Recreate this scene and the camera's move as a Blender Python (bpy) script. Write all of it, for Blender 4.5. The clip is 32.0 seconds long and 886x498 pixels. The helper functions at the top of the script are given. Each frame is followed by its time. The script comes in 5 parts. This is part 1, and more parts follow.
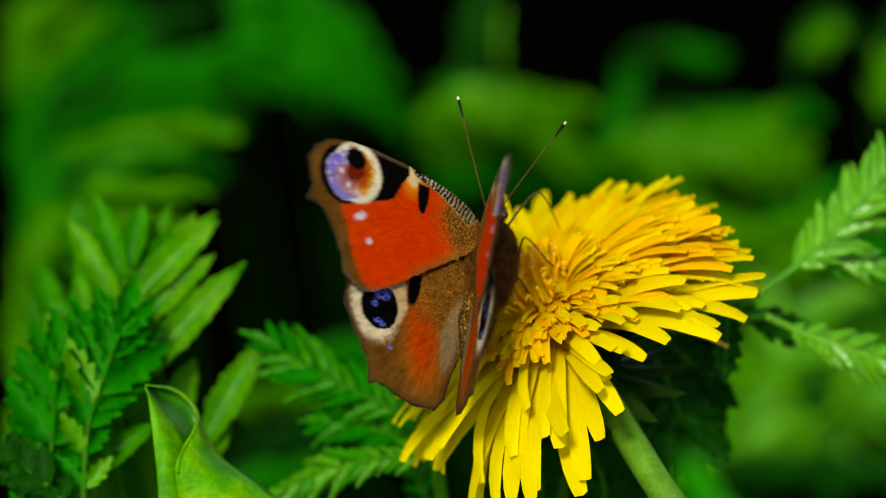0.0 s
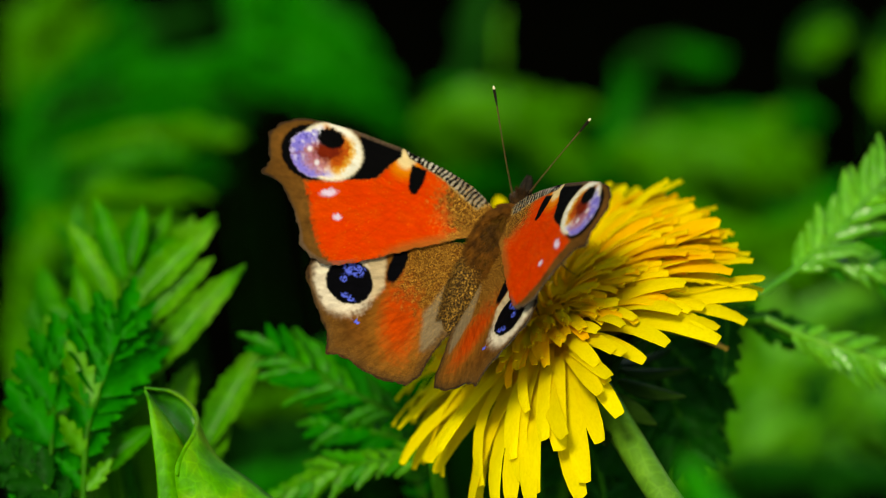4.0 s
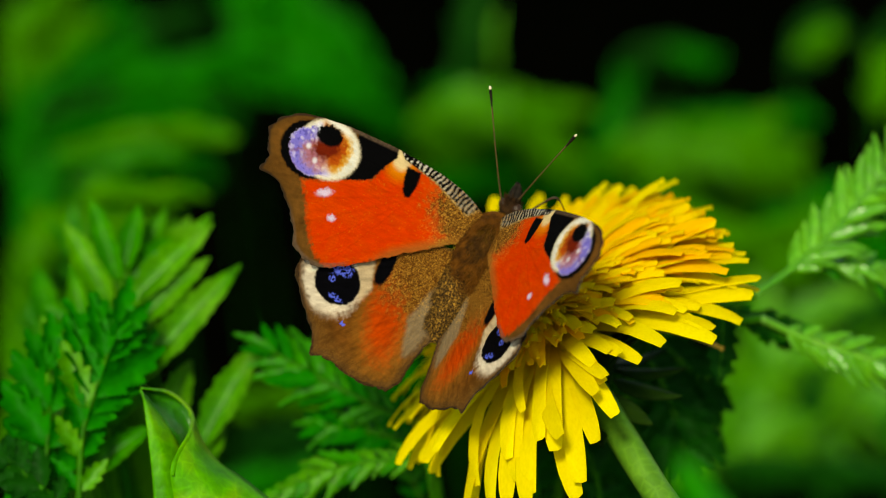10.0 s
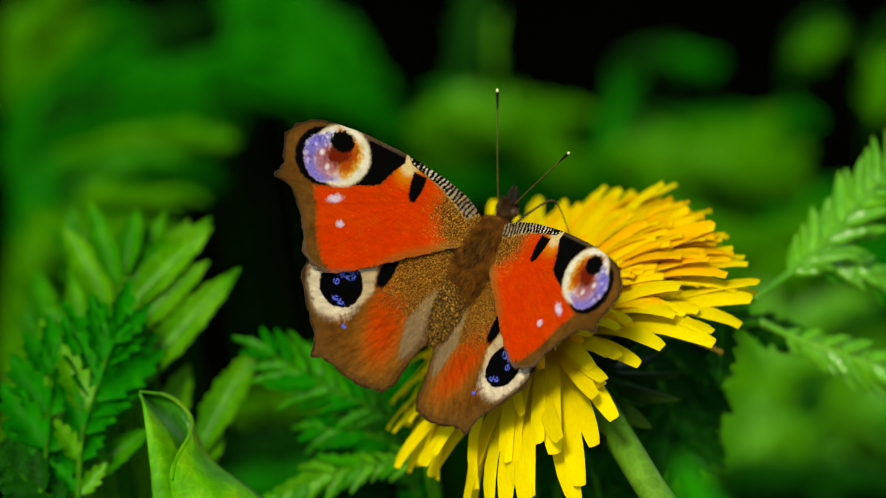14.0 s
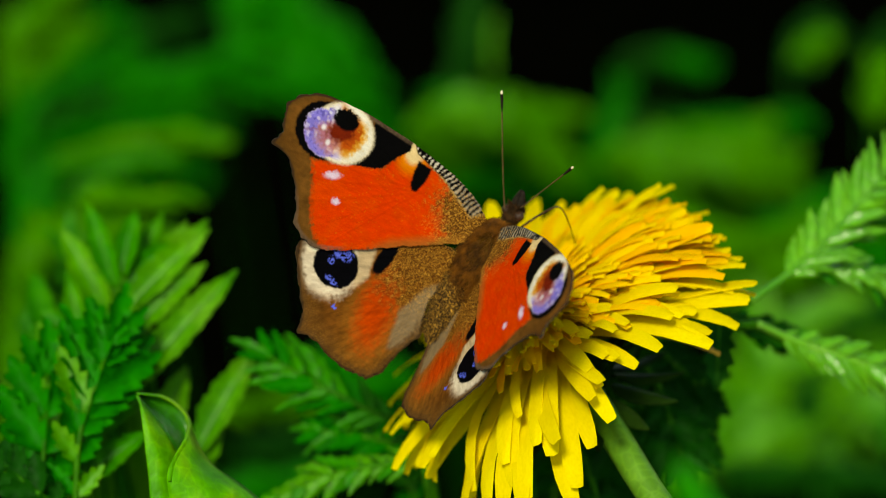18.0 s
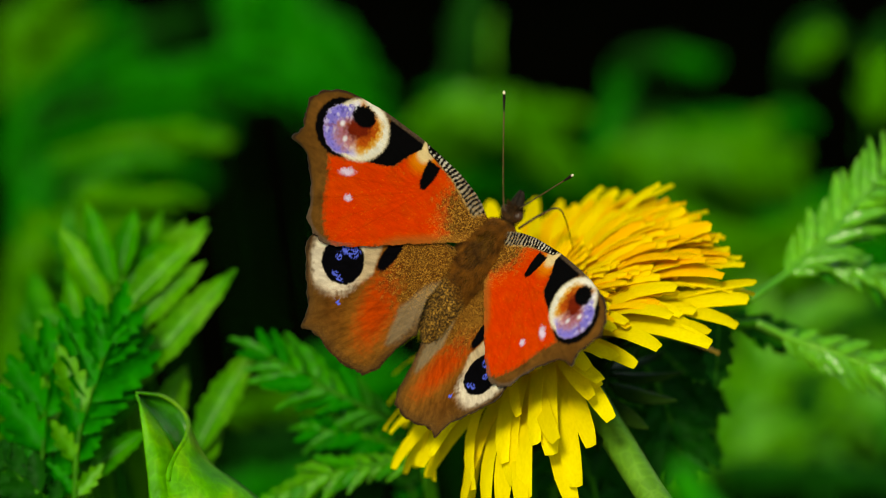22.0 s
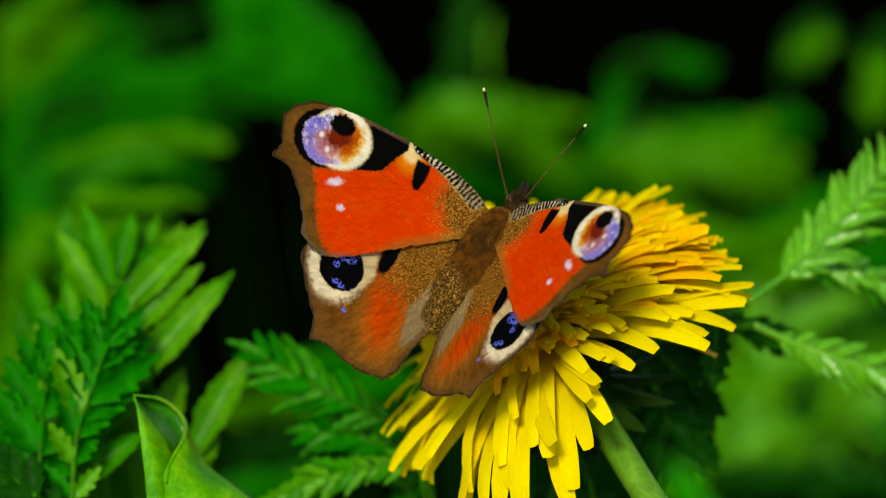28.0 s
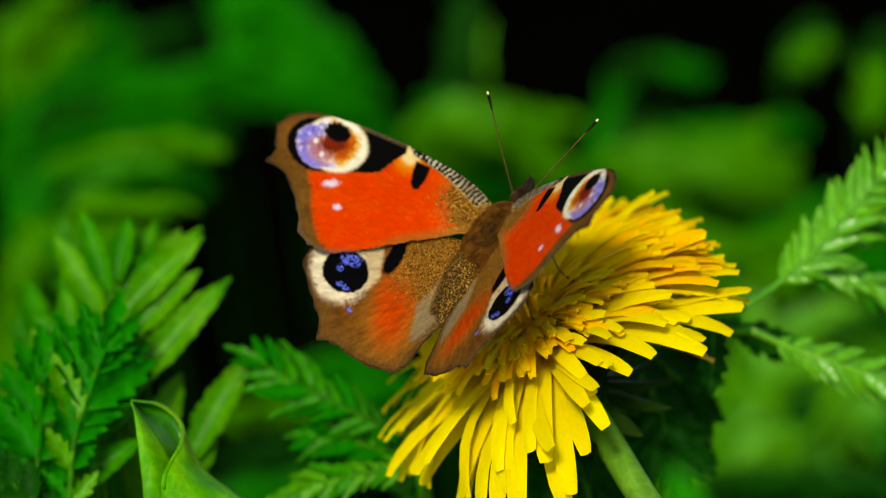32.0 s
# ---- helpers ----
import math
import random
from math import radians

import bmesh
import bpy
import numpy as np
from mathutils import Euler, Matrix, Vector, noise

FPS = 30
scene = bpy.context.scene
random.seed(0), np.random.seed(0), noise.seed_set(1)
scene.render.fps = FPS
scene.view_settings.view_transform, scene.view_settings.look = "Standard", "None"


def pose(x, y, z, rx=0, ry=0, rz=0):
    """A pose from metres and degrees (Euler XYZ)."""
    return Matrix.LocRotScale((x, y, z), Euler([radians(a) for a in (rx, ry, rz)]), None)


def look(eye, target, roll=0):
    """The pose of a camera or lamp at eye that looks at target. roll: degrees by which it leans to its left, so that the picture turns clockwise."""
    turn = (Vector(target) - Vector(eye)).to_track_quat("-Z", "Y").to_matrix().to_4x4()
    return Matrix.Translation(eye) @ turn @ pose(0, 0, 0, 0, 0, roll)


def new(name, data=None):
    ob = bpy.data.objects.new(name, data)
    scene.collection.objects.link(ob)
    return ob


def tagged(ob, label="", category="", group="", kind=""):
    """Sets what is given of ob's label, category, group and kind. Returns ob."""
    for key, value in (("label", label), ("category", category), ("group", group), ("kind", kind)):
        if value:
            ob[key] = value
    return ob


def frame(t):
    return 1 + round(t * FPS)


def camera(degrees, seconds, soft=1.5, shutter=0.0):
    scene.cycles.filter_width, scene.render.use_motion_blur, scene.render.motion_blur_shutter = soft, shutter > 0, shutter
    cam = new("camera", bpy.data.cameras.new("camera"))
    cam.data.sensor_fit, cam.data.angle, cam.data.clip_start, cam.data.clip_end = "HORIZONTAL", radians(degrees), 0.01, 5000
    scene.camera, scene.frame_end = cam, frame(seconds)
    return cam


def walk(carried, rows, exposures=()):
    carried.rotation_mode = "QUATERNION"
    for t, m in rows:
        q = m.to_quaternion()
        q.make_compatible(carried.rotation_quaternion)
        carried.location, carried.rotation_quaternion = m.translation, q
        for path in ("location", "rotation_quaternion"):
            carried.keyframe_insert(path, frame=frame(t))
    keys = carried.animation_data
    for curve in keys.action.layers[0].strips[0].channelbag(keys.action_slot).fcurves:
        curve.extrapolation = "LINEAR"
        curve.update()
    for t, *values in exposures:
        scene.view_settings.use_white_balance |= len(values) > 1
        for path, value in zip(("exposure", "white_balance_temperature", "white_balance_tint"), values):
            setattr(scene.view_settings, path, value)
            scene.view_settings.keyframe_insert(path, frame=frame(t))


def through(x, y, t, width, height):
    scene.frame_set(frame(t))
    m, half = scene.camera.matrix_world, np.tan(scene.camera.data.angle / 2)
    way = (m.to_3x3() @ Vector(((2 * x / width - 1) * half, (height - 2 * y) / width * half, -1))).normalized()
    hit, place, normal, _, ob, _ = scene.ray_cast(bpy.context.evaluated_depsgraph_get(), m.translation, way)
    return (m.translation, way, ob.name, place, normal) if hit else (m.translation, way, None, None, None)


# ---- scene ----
cam = camera(12.0, 32.0, soft=0.95, shutter=0.5)
cam.data.dof.use_dof = True
cam.data.dof.focus_distance = 0.465
cam.data.dof.aperture_fstop = 13.5

# Subject frame in millimetres: u to the right, v up, w towards the lens, which looks 25 degrees down.
MM = 0.001
TILT, DIST = 25.0, 476.0
FRAME = Matrix.Translation((0, 0, 0.26)) @ Matrix.Rotation(radians(90 - TILT), 4, "X")


def at(u, v, w):
    return FRAME @ Vector((u * MM, v * MM, w * MM))


def aim(u, v):
    """The lens stands still on its tripod and turns a little."""
    return look(at(0, 0, DIST), at(u, v, 0))


walk(cam, [
    (0, aim(-0.54, -0.20)), (0.5, aim(-0.29, -0.10)), (1, aim(-0.39, -0.10)), (1.5, aim(-0.54, -0.20)), (2, aim(-0.39, -0.19)),
    (2.5, aim(-0.59, -0.10)), (3, aim(-0.59, -0.10)), (3.5, aim(-0.49, 0.00)), (5.5, aim(-0.49, 0.20)), (6, aim(-0.29, 0.15)),
    (6.5, aim(-0.10, 0.10)), (7, aim(-0.10, 0.10)), (7.5, aim(-0.10, 0.00)), (8, aim(-0.05, 0.00)), (8.5, aim(-0.00, 0.00)),
    (9, aim(-0.00, 0.00)), (9.5, aim(-0.00, 0.00)), (10, aim(-0.00, 0.10)), (10.5, aim(-0.05, 0.10)), (11, aim(-0.00, 0.20)),
    (11.5, aim(-0.10, 0.20)), (12, aim(-0.10, 0.29)), (12.5, aim(-0.00, 0.29)), (13, aim(-0.10, 0.39)), (13.5, aim(-0.00, 0.40)),
    (14, aim(0.10, 0.49)), (14.5, aim(0.10, 0.44)), (16.5, aim(0.10, 0.49)), (17, aim(0.19, 0.59)), (17.5, aim(0.29, 0.59)),
    (18, aim(0.39, 0.69)), (18.5, aim(0.39, 0.69)), (19, aim(0.34, 0.78)), (19.5, aim(0.29, 0.88)), (20, aim(0.19, 0.88)),
    (20.5, aim(0.29, 0.78)), (21, aim(0.29, 0.68)), (21.5, aim(0.44, 0.54)), (22, aim(0.49, 0.59)), (22.5, aim(0.59, 0.59)),
    (23, aim(0.78, 0.59)), (23.5, aim(0.78, 0.69)), (24, aim(0.88, 0.78)), (24.5, aim(0.88, 0.88)), (25, aim(0.88, 0.98)),
    (25.5, aim(0.68, 0.98)), (27.5, aim(0.88, 0.88)), (28, aim(0.78, 0.88)), (28.5, aim(0.88, 0.98)), (29, aim(0.98, 1.08)),
    (29.5, aim(1.08, 1.08)), (30, aim(0.88, 1.27)), (30.5, aim(0.98, 1.27)), (31, aim(0.98, 1.37)), (31.5, aim(0.88, 1.37)),
    (32, aim(1.08, 1.47))])

# ---- light ----
SUN = (FRAME.to_3x3() @ Vector((-0.17, 0.33, 0.93))).normalized()
world = bpy.data.worlds.new("sky")
scene.world = world
world.use_nodes = True
wn = world.node_tree.nodes
sky = wn.new("ShaderNodeTexSky")
sky.sky_type = "NISHITA"
sky.sun_disc = False
sky.sun_elevation = math.asin(SUN.z)
sky.sun_rotation = math.atan2(SUN.x, SUN.y)
wn["Background"].inputs["Strength"].default_value = 0.15
world.node_tree.links.new(sky.outputs[0], wn["Background"].inputs["Color"])
sun = new("sun", bpy.data.lights.new("sun", "SUN"))
sun.data.energy, sun.data.angle, sun.data.color = 3.15, radians(9.0), (1.0, 0.96, 0.88)
sun.matrix_world = look(SUN * 3, (0, 0, 0))
scene.view_settings.exposure = 0.46
scene.view_settings.use_white_balance = True
scene.view_settings.white_balance_temperature = 8200
scene.view_settings.white_balance_tint = -6


# ---- materials ----
def material(name, rough=0.5, spec=0.3):
    m = bpy.data.materials.new(name)
    m.use_nodes = True
    b = m.node_tree.nodes["Principled BSDF"]
    b.inputs["Roughness"].default_value = rough
    b.inputs["Specular IOR Level"].default_value = spec
    return m, m.node_tree.nodes, m.node_tree.links, b


def noise_node(n, l, scale, detail=4.0, coord=None):
    t = n.new("ShaderNodeTexNoise")
    t.inputs["Scale"].default_value, t.inputs["Detail"].default_value = scale, detail
    if coord:
        l.new(coord, t.inputs["Vector"])
    return t.outputs["Fac"]


def ramp(n, l, fac, *stops):
    r = n.new("ShaderNodeValToRGB")
    els = r.color_ramp.elements
    while len(els) < len(stops):
        els.new(0.5)
    for e, (p, c) in zip(els, stops):
        e.position, e.color = p, (*c, 1)
    l.new(fac, r.inputs["Fac"])
    return r.outputs["Color"]


def mixed(n, l, kind, fac, a, b):
    m = n.new("ShaderNodeMix")
    m.data_type, m.blend_type = "RGBA", kind
    for socket, value in ((m.inputs[0], fac), (m.inputs[6], a), (m.inputs[7], b)):
        if isinstance(value, (int, float)):
            socket.default_value = value
        elif isinstance(value, tuple):
            socket.default_value = (*value, 1)
        else:
            l.new(value, socket)
    return m.outputs[2]


def bumped(n, l, b, height, strength, distance):
    k = n.new("ShaderNodeBump")
    k.inputs["Strength"].default_value, k.inputs["Distance"].default_value = strength, distance
    l.new(height, k.inputs["Height"])
    l.new(k.outputs[0], b.inputs["Normal"])


def leafy(name, dark, mid, light, rough=0.45, through=0.3, scale=350.0, spec=0.05, relief=0.35):
    """A leaf: mottled blade, fine relief, some light through it; each piece a little different."""
    m, n, l, b = material(name, rough, spec)
    coord = n.new("ShaderNodeTexCoord").outputs["Object"]
    info = n.new("ShaderNodeObjectInfo").outputs["Random"]
    coarse = noise_node(n, l, scale * 0.35, 3, coord)
    fine = noise_node(n, l, scale * 2.2, 5, coord)
    col = ramp(n, l, coarse, (0.3, dark), (0.5, mid), (0.72, light))
    col = mixed(n, l, "MULTIPLY", 0.45, col, ramp(n, l, fine, (0.3, (0.45, 0.5, 0.4)), (0.65, (1.15, 1.1, 1.0))))
    col = mixed(n, l, "MULTIPLY", 0.5, col, ramp(n, l, info, (0.0, (0.6, 0.7, 0.5)), (1.0, (1.3, 1.15, 1.2))))
    net = n.new("ShaderNodeTexVoronoi")
    net.feature = "DISTANCE_TO_EDGE"
    net.inputs["Scale"].default_value = scale * 2.0
    l.new(coord, net.inputs["Vector"])
    col = mixed(n, l, "MULTIPLY", 0.5, col, ramp(n, l, net.outputs["Distance"], (0.0, (1.35, 1.25, 1.3)), (0.12, (0.85, 0.88, 0.8))))
    l.new(col, b.inputs["Base Color"])
    bumped(n, l, b, fine, relief, 0.0003)
    t = n.new("ShaderNodeBsdfTranslucent")
    l.new(col, t.inputs["Color"])
    mix = n.new("ShaderNodeMixShader")
    mix.inputs[0].default_value = through
    l.new(b.outputs[0], mix.inputs[1])
    l.new(t.outputs[0], mix.inputs[2])
    l.new(mix.outputs[0], n["Material Output"].inputs["Surface"])
    return m


def painted(name, rough, spec, speck, bump_scale, bump=0.5):
    """Scales of the wings: the colour drawn on the sheet, broken up by rows of fine scales."""
    m, n, l, b = material(name, rough, spec)
    coord = n.new("ShaderNodeTexCoord").outputs["Object"]
    a = n.new("ShaderNodeAttribute")
    a.attribute_name = "pattern"
    fine = noise_node(n, l, bump_scale, 3, coord)
    streak = n.new("ShaderNodeMapping")
    streak.inputs["Scale"].default_value = (1.0, 0.18, 1.0)
    streak.inputs["Rotation"].default_value = (0, 0, radians(-22))
    l.new(coord, streak.inputs["Vector"])
    lines = noise_node(n, l, bump_scale * 0.5, 2, streak.outputs[0])
    col = mixed(n, l, "MULTIPLY", speck, a.outputs["Color"], ramp(n, l, fine, (0.3, (0.35, 0.35, 0.35)), (0.62, (1.25, 1.25, 1.25))))
    col = mixed(n, l, "MULTIPLY", 0.18, col, ramp(n, l, lines, (0.35, (0.6, 0.6, 0.6)), (0.6, (1.15, 1.15, 1.15))))
    dust = noise_node(n, l, bump_scale * 1.2, 1, coord)
    grains = n.new("ShaderNodeMath")
    grains.operation = "MULTIPLY"
    l.new(ramp(n, l, dust, (0.56, (0, 0, 0)), (0.64, (1, 1, 1))), grains.inputs[0])
    l.new(a.outputs["Alpha"], grains.inputs[1])
    col = mixed(n, l, "MIX", grains.outputs[0], col, (0.52, 0.26, 0.042))
    l.new(col, b.inputs["Base Color"])
    bumped(n, l, b, fine, bump, 0.00008)
    return m


def plain(name, a, b2, rough, scale, spec=0.3, bump=0.3, depth=0.0002, span=(0.32, 0.68)):
    m, n, l, b = material(name, rough, spec)
    coord = n.new("ShaderNodeTexCoord").outputs["Object"]
    f = noise_node(n, l, scale, 5, coord)
    l.new(ramp(n, l, f, (span[0], a), (span[1], b2)), b.inputs["Base Color"])
    bumped(n, l, b, noise_node(n, l, scale * 3, 3, coord), bump, depth)
    return m


WING = painted("wing_scales", 0.8, 0.015, 0.2, 9000.0)
UNDER = plain("wing_underside", (0.012, 0.009, 0.007), (0.05, 0.038, 0.028), 0.7, 1500.0)
FUR = plain("brown_fur", (0.045, 0.015, 0.0015), (0.19, 0.066, 0.006), 0.7, 900.0, 0.1)
CHITIN = plain("dark_chitin", (0.025, 0.011, 0.001), (0.07, 0.03, 0.003), 0.55, 700.0, 0.02, 0.5)
ABDOMEN = plain("abdomen_scales", (0.035, 0.016, 0.003), (0.50, 0.25, 0.035), 0.7, 4500.0, 0.15, 0.7, 0.0002, (0.48, 0.66))
DARKFUR = plain("dark_fur", (0.03, 0.012, 0.002), (0.12, 0.046, 0.006), 0.7, 1200.0, 0.1)
HEADFUR = plain("head_fur", (0.008, 0.004, 0.001), (0.05, 0.02, 0.004), 0.8, 1600.0, 0.1)
FEELER = plain("feeler_brown", (0.035, 0.02, 0.008), (0.12, 0.065, 0.02), 0.5, 2500.0)
CLUB = plain("club_black", (0.005, 0.004, 0.003), (0.018, 0.013, 0.009), 0.8, 3000.0, 0.05)
TIPWHITE = plain("club_tip", (0.6, 0.5, 0.32), (0.8, 0.7, 0.5), 0.5, 3000.0)
LEG = plain("leg_brown", (0.015, 0.007, 0.003), (0.07, 0.03, 0.009), 0.45, 2500.0)
EYE_M = plain("eye_brown", (0.015, 0.008, 0.005), (0.05, 0.02, 0.008), 0.3, 4000.0, 0.25)


def floret_material(name, low, tip, through, joined=False):
    m, n, l, b = material(name, 0.6, 0.1)
    tc = n.new("ShaderNodeTexCoord")
    sep = n.new("ShaderNodeSeparateXYZ")
    l.new(tc.outputs["Generated"], sep.inputs[0])
    if joined:
        col = ramp(n, l, n.new("ShaderNodeNewGeometry").outputs["Random Per Island"], (0.0, low), (0.6, tip))
    else:
        col = ramp(n, l, sep.outputs[0], (0.0, low), (0.45, tip))
    stretch = n.new("ShaderNodeMapping")
    stretch.inputs["Scale"].default_value = (0.12, 1.0, 1.0)
    l.new(tc.outputs["Object"], stretch.inputs["Vector"])
    lines = noise_node(n, l, 3500.0, 3, stretch.outputs[0])
    col = mixed(n, l, "MULTIPLY", 0.3, col, ramp(n, l, lines, (0.3, (0.8, 0.76, 0.6)), (0.65, (1.02, 1.02, 1.0))))
    info = n.new("ShaderNodeObjectInfo").outputs["Random"]
    col = mixed(n, l, "MULTIPLY", 0.6, col, ramp(n, l, info, (0.0, (0.9, 0.84, 0.8)), (1.0, (1.02, 1.03, 1.0))))
    l.new(col, b.inputs["Base Color"])
    bumped(n, l, b, lines, 0.4, 0.0001)
    t = n.new("ShaderNodeBsdfTranslucent")
    l.new(col, t.inputs["Color"])
    mix = n.new("ShaderNodeMixShader")
    mix.inputs[0].default_value = through
    l.new(b.outputs[0], mix.inputs[1])
    l.new(t.outputs[0], mix.inputs[2])
    l.new(mix.outputs[0], n["Material Output"].inputs["Surface"])
    return m


# orange feet also carry the warm shade between the florets in their colour
FLORET = floret_material("floret_yellow", (0.93, 0.60, 0.0), (0.89, 0.775, 0.001), 0.56)
FLORET_IN = floret_material("floret_golden", (0.95, 0.57, 0.001), (0.92, 0.74, 0.001), 0.56, True)
DISC = floret_material("floret_orange", (0.92, 0.50, 0.002), (0.96, 0.66, 0.002), 0.5)
FADED = floret_material("floret_faded", (0.14, 0.11, 0.015), (0.28, 0.18, 0.02), 0.2)
ANTHER = plain("anther_orange", (0.70, 0.27, 0.004), (0.90, 0.50, 0.006), 0.6, 2500.0)
STEM = leafy("stem_green", (0.06, 0.19, 0.012), (0.10, 0.26, 0.02), (0.13, 0.30, 0.03), 0.4, 0.2, 300.0, 0.3)
LEAF_FERN = leafy("leaf_fern", (0.05, 0.275, 0.006), (0.12, 0.40, 0.02), (0.26, 0.55, 0.08), 0.3, 0.3, 350.0, 0.45)
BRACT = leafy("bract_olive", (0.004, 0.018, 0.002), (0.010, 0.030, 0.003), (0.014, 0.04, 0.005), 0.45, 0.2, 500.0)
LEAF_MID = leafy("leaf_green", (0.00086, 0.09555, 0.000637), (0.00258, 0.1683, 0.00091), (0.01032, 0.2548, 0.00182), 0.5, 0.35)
# dark leaf green, used as well where shade is put into the colour
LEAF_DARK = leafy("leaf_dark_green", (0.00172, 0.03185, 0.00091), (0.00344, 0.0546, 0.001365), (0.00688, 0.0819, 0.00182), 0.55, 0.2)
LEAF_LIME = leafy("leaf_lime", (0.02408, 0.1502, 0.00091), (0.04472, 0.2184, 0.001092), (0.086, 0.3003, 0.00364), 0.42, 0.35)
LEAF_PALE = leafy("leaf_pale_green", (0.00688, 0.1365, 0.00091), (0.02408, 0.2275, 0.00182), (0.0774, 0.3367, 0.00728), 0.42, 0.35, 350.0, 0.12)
# brighter copy of the leaf green: sunlight put into the base colour
LEAF_LIT = leafy("leaf_sun_tint", (0.0258, 0.182, 0.00182), (0.0645, 0.2821, 0.00546), (0.1376, 0.3822, 0.02275), 0.42, 0.3, 350.0, 0.15)
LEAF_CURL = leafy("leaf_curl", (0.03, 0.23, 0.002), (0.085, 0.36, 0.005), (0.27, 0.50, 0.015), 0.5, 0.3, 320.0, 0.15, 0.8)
# darker copy of the curl's green: shade inside the fold put into the colour
LEAF_FOLD_SHADE = leafy("leaf_fold_shade", (0.00516, 0.0637, 0.00182), (0.01032, 0.1092, 0.00273), (0.0258, 0.182, 0.00546), 0.3, 0.15, 320.0, 0.4, 0.6)
RIB = leafy("leaf_rib", (0.0129, 0.1001, 0.00182), (0.0258, 0.1456, 0.00273), (0.0516, 0.1911, 0.00728), 0.45, 0.1)
# humus taken down to black: the deep shade between plants is in its colour
SOIL = plain("shade_black_humus", (0.0002, 0.0003, 0.00015), (0.0009, 0.0009, 0.0004), 0.95, 40.0, 0.0, 0.8, 0.01)


# ---- building helpers ----
def mesh_of(name, verts, faces, mats, smooth=True):
    me = bpy.data.meshes.new(name)
    me.from_pydata(verts, [], faces)
    for m in mats if isinstance(mats, (list, tuple)) else (mats,):
        me.materials.append(m)
    if smooth:
        me.shade_smooth()
    return me


def part(name, me, parent, label="", m=None):
    ob = new(name, me)
    ob.parent = parent
    if m is not None:
        ob.matrix_basis = m
    if label:
        ob["label"] = label
    return ob


def thing(name, m, label, category, group=""):
    ob = new(name)
    ob.empty_display_size = 0.005
    ob.matrix_world = m
    return tagged(ob, label, category, group)


def smooth_path(points, n):
    """n points on a smooth curve through the given ones."""
    pts = [Vector(p) for p in points]
    ext = [2 * pts[0] - pts[1]] + pts + [2 * pts[-1] - pts[-2]]
    out, segs = [], len(pts) - 1
    for i in range(n):
        s = i / (n - 1) * segs
        k = min(int(s), segs - 1)
        t = s - k
        a, b, c, d = ext[k:k + 4]
        out.append(0.5 * (2 * b + (c - a) * t + (2 * a - 5 * b + 4 * c - d) * t * t + (3 * b - a - 3 * c + d) * t ** 3))
    return out


def tube(points, radii, n=12, sides=8):
    """Vertices and faces of a closed, tapered tube along a smooth path."""
    path = smooth_path(points, n)
    up = Vector((0.13, 0.31, 0.94))
    verts, faces = [], []
    for i, p in enumerate(path):
        d = (path[min(i + 1, n - 1)] - path[max(i - 1, 0)]).normalized()
        a = d.cross(up).normalized()
        b = d.cross(a)
        s = i / (n - 1) * (len(radii) - 1)
        k = min(int(s), len(radii) - 2)
        r = radii[k] + (radii[k + 1] - radii[k]) * (s - k)
        for j in range(sides):
            q = 2 * math.pi * j / sides
            verts.append(p + (a * math.cos(q) + b * math.sin(q)) * r)
    for i in range(n - 1):
        for j in range(sides):
            k = (j + 1) % sides
            faces.append((i * sides + j, i * sides + k, (i + 1) * sides + k, (i + 1) * sides + j))
    faces.append(tuple(range(sides))[::-1])
    faces.append(tuple((n - 1) * sides + j for j in range(sides)))
    return verts, faces


def lathe(profile, sides=20):
    """Rings along x: (x, half width, half height, lift)."""
    verts, faces = [], []
    for x, ry, rz, z in profile:
        for j in range(sides):
            q = 2 * math.pi * j / sides
            verts.append((x, ry * math.cos(q), z + rz * math.sin(q)))
    for i in range(len(profile) - 1):
        for j in range(sides):
            k = (j + 1) % sides
            faces.append((i * sides + j, i * sides + k, (i + 1) * sides + k, (i + 1) * sides + j))
    faces.append(tuple(range(sides))[::-1])
    faces.append(tuple((len(profile) - 1) * sides + j for j in range(sides)))
    return verts, faces


def sheet(top, low, m, n):
    """A thin closed sheet of n rows and m columns, its rim with vertices of its own so that it stays crisp."""
    k0 = len(top)
    faces = []
    for i in range(n):
        for j in range(m - 1):
            a, b, c, d = i * m + j, i * m + j + 1, (i + 1) * m + j + 1, (i + 1) * m + j
            faces += [(a, d, c, b), (k0 + a, k0 + b, k0 + c, k0 + d)]
    round_trip = [i * m for i in range(n)] + [n * m + j for j in range(m - 1)] + [i * m + m - 1 for i in range(n, 0, -1)] + list(range(m - 1, 0, -1))
    size = len(round_trip)
    verts = top + low + [top[i] for i in round_trip] + [low[i] for i in round_trip]
    for i in range(size):
        j = (i + 1) % size
        faces.append((2 * k0 + i, 2 * k0 + size + i, 2 * k0 + size + j, 2 * k0 + j))
    return verts, faces


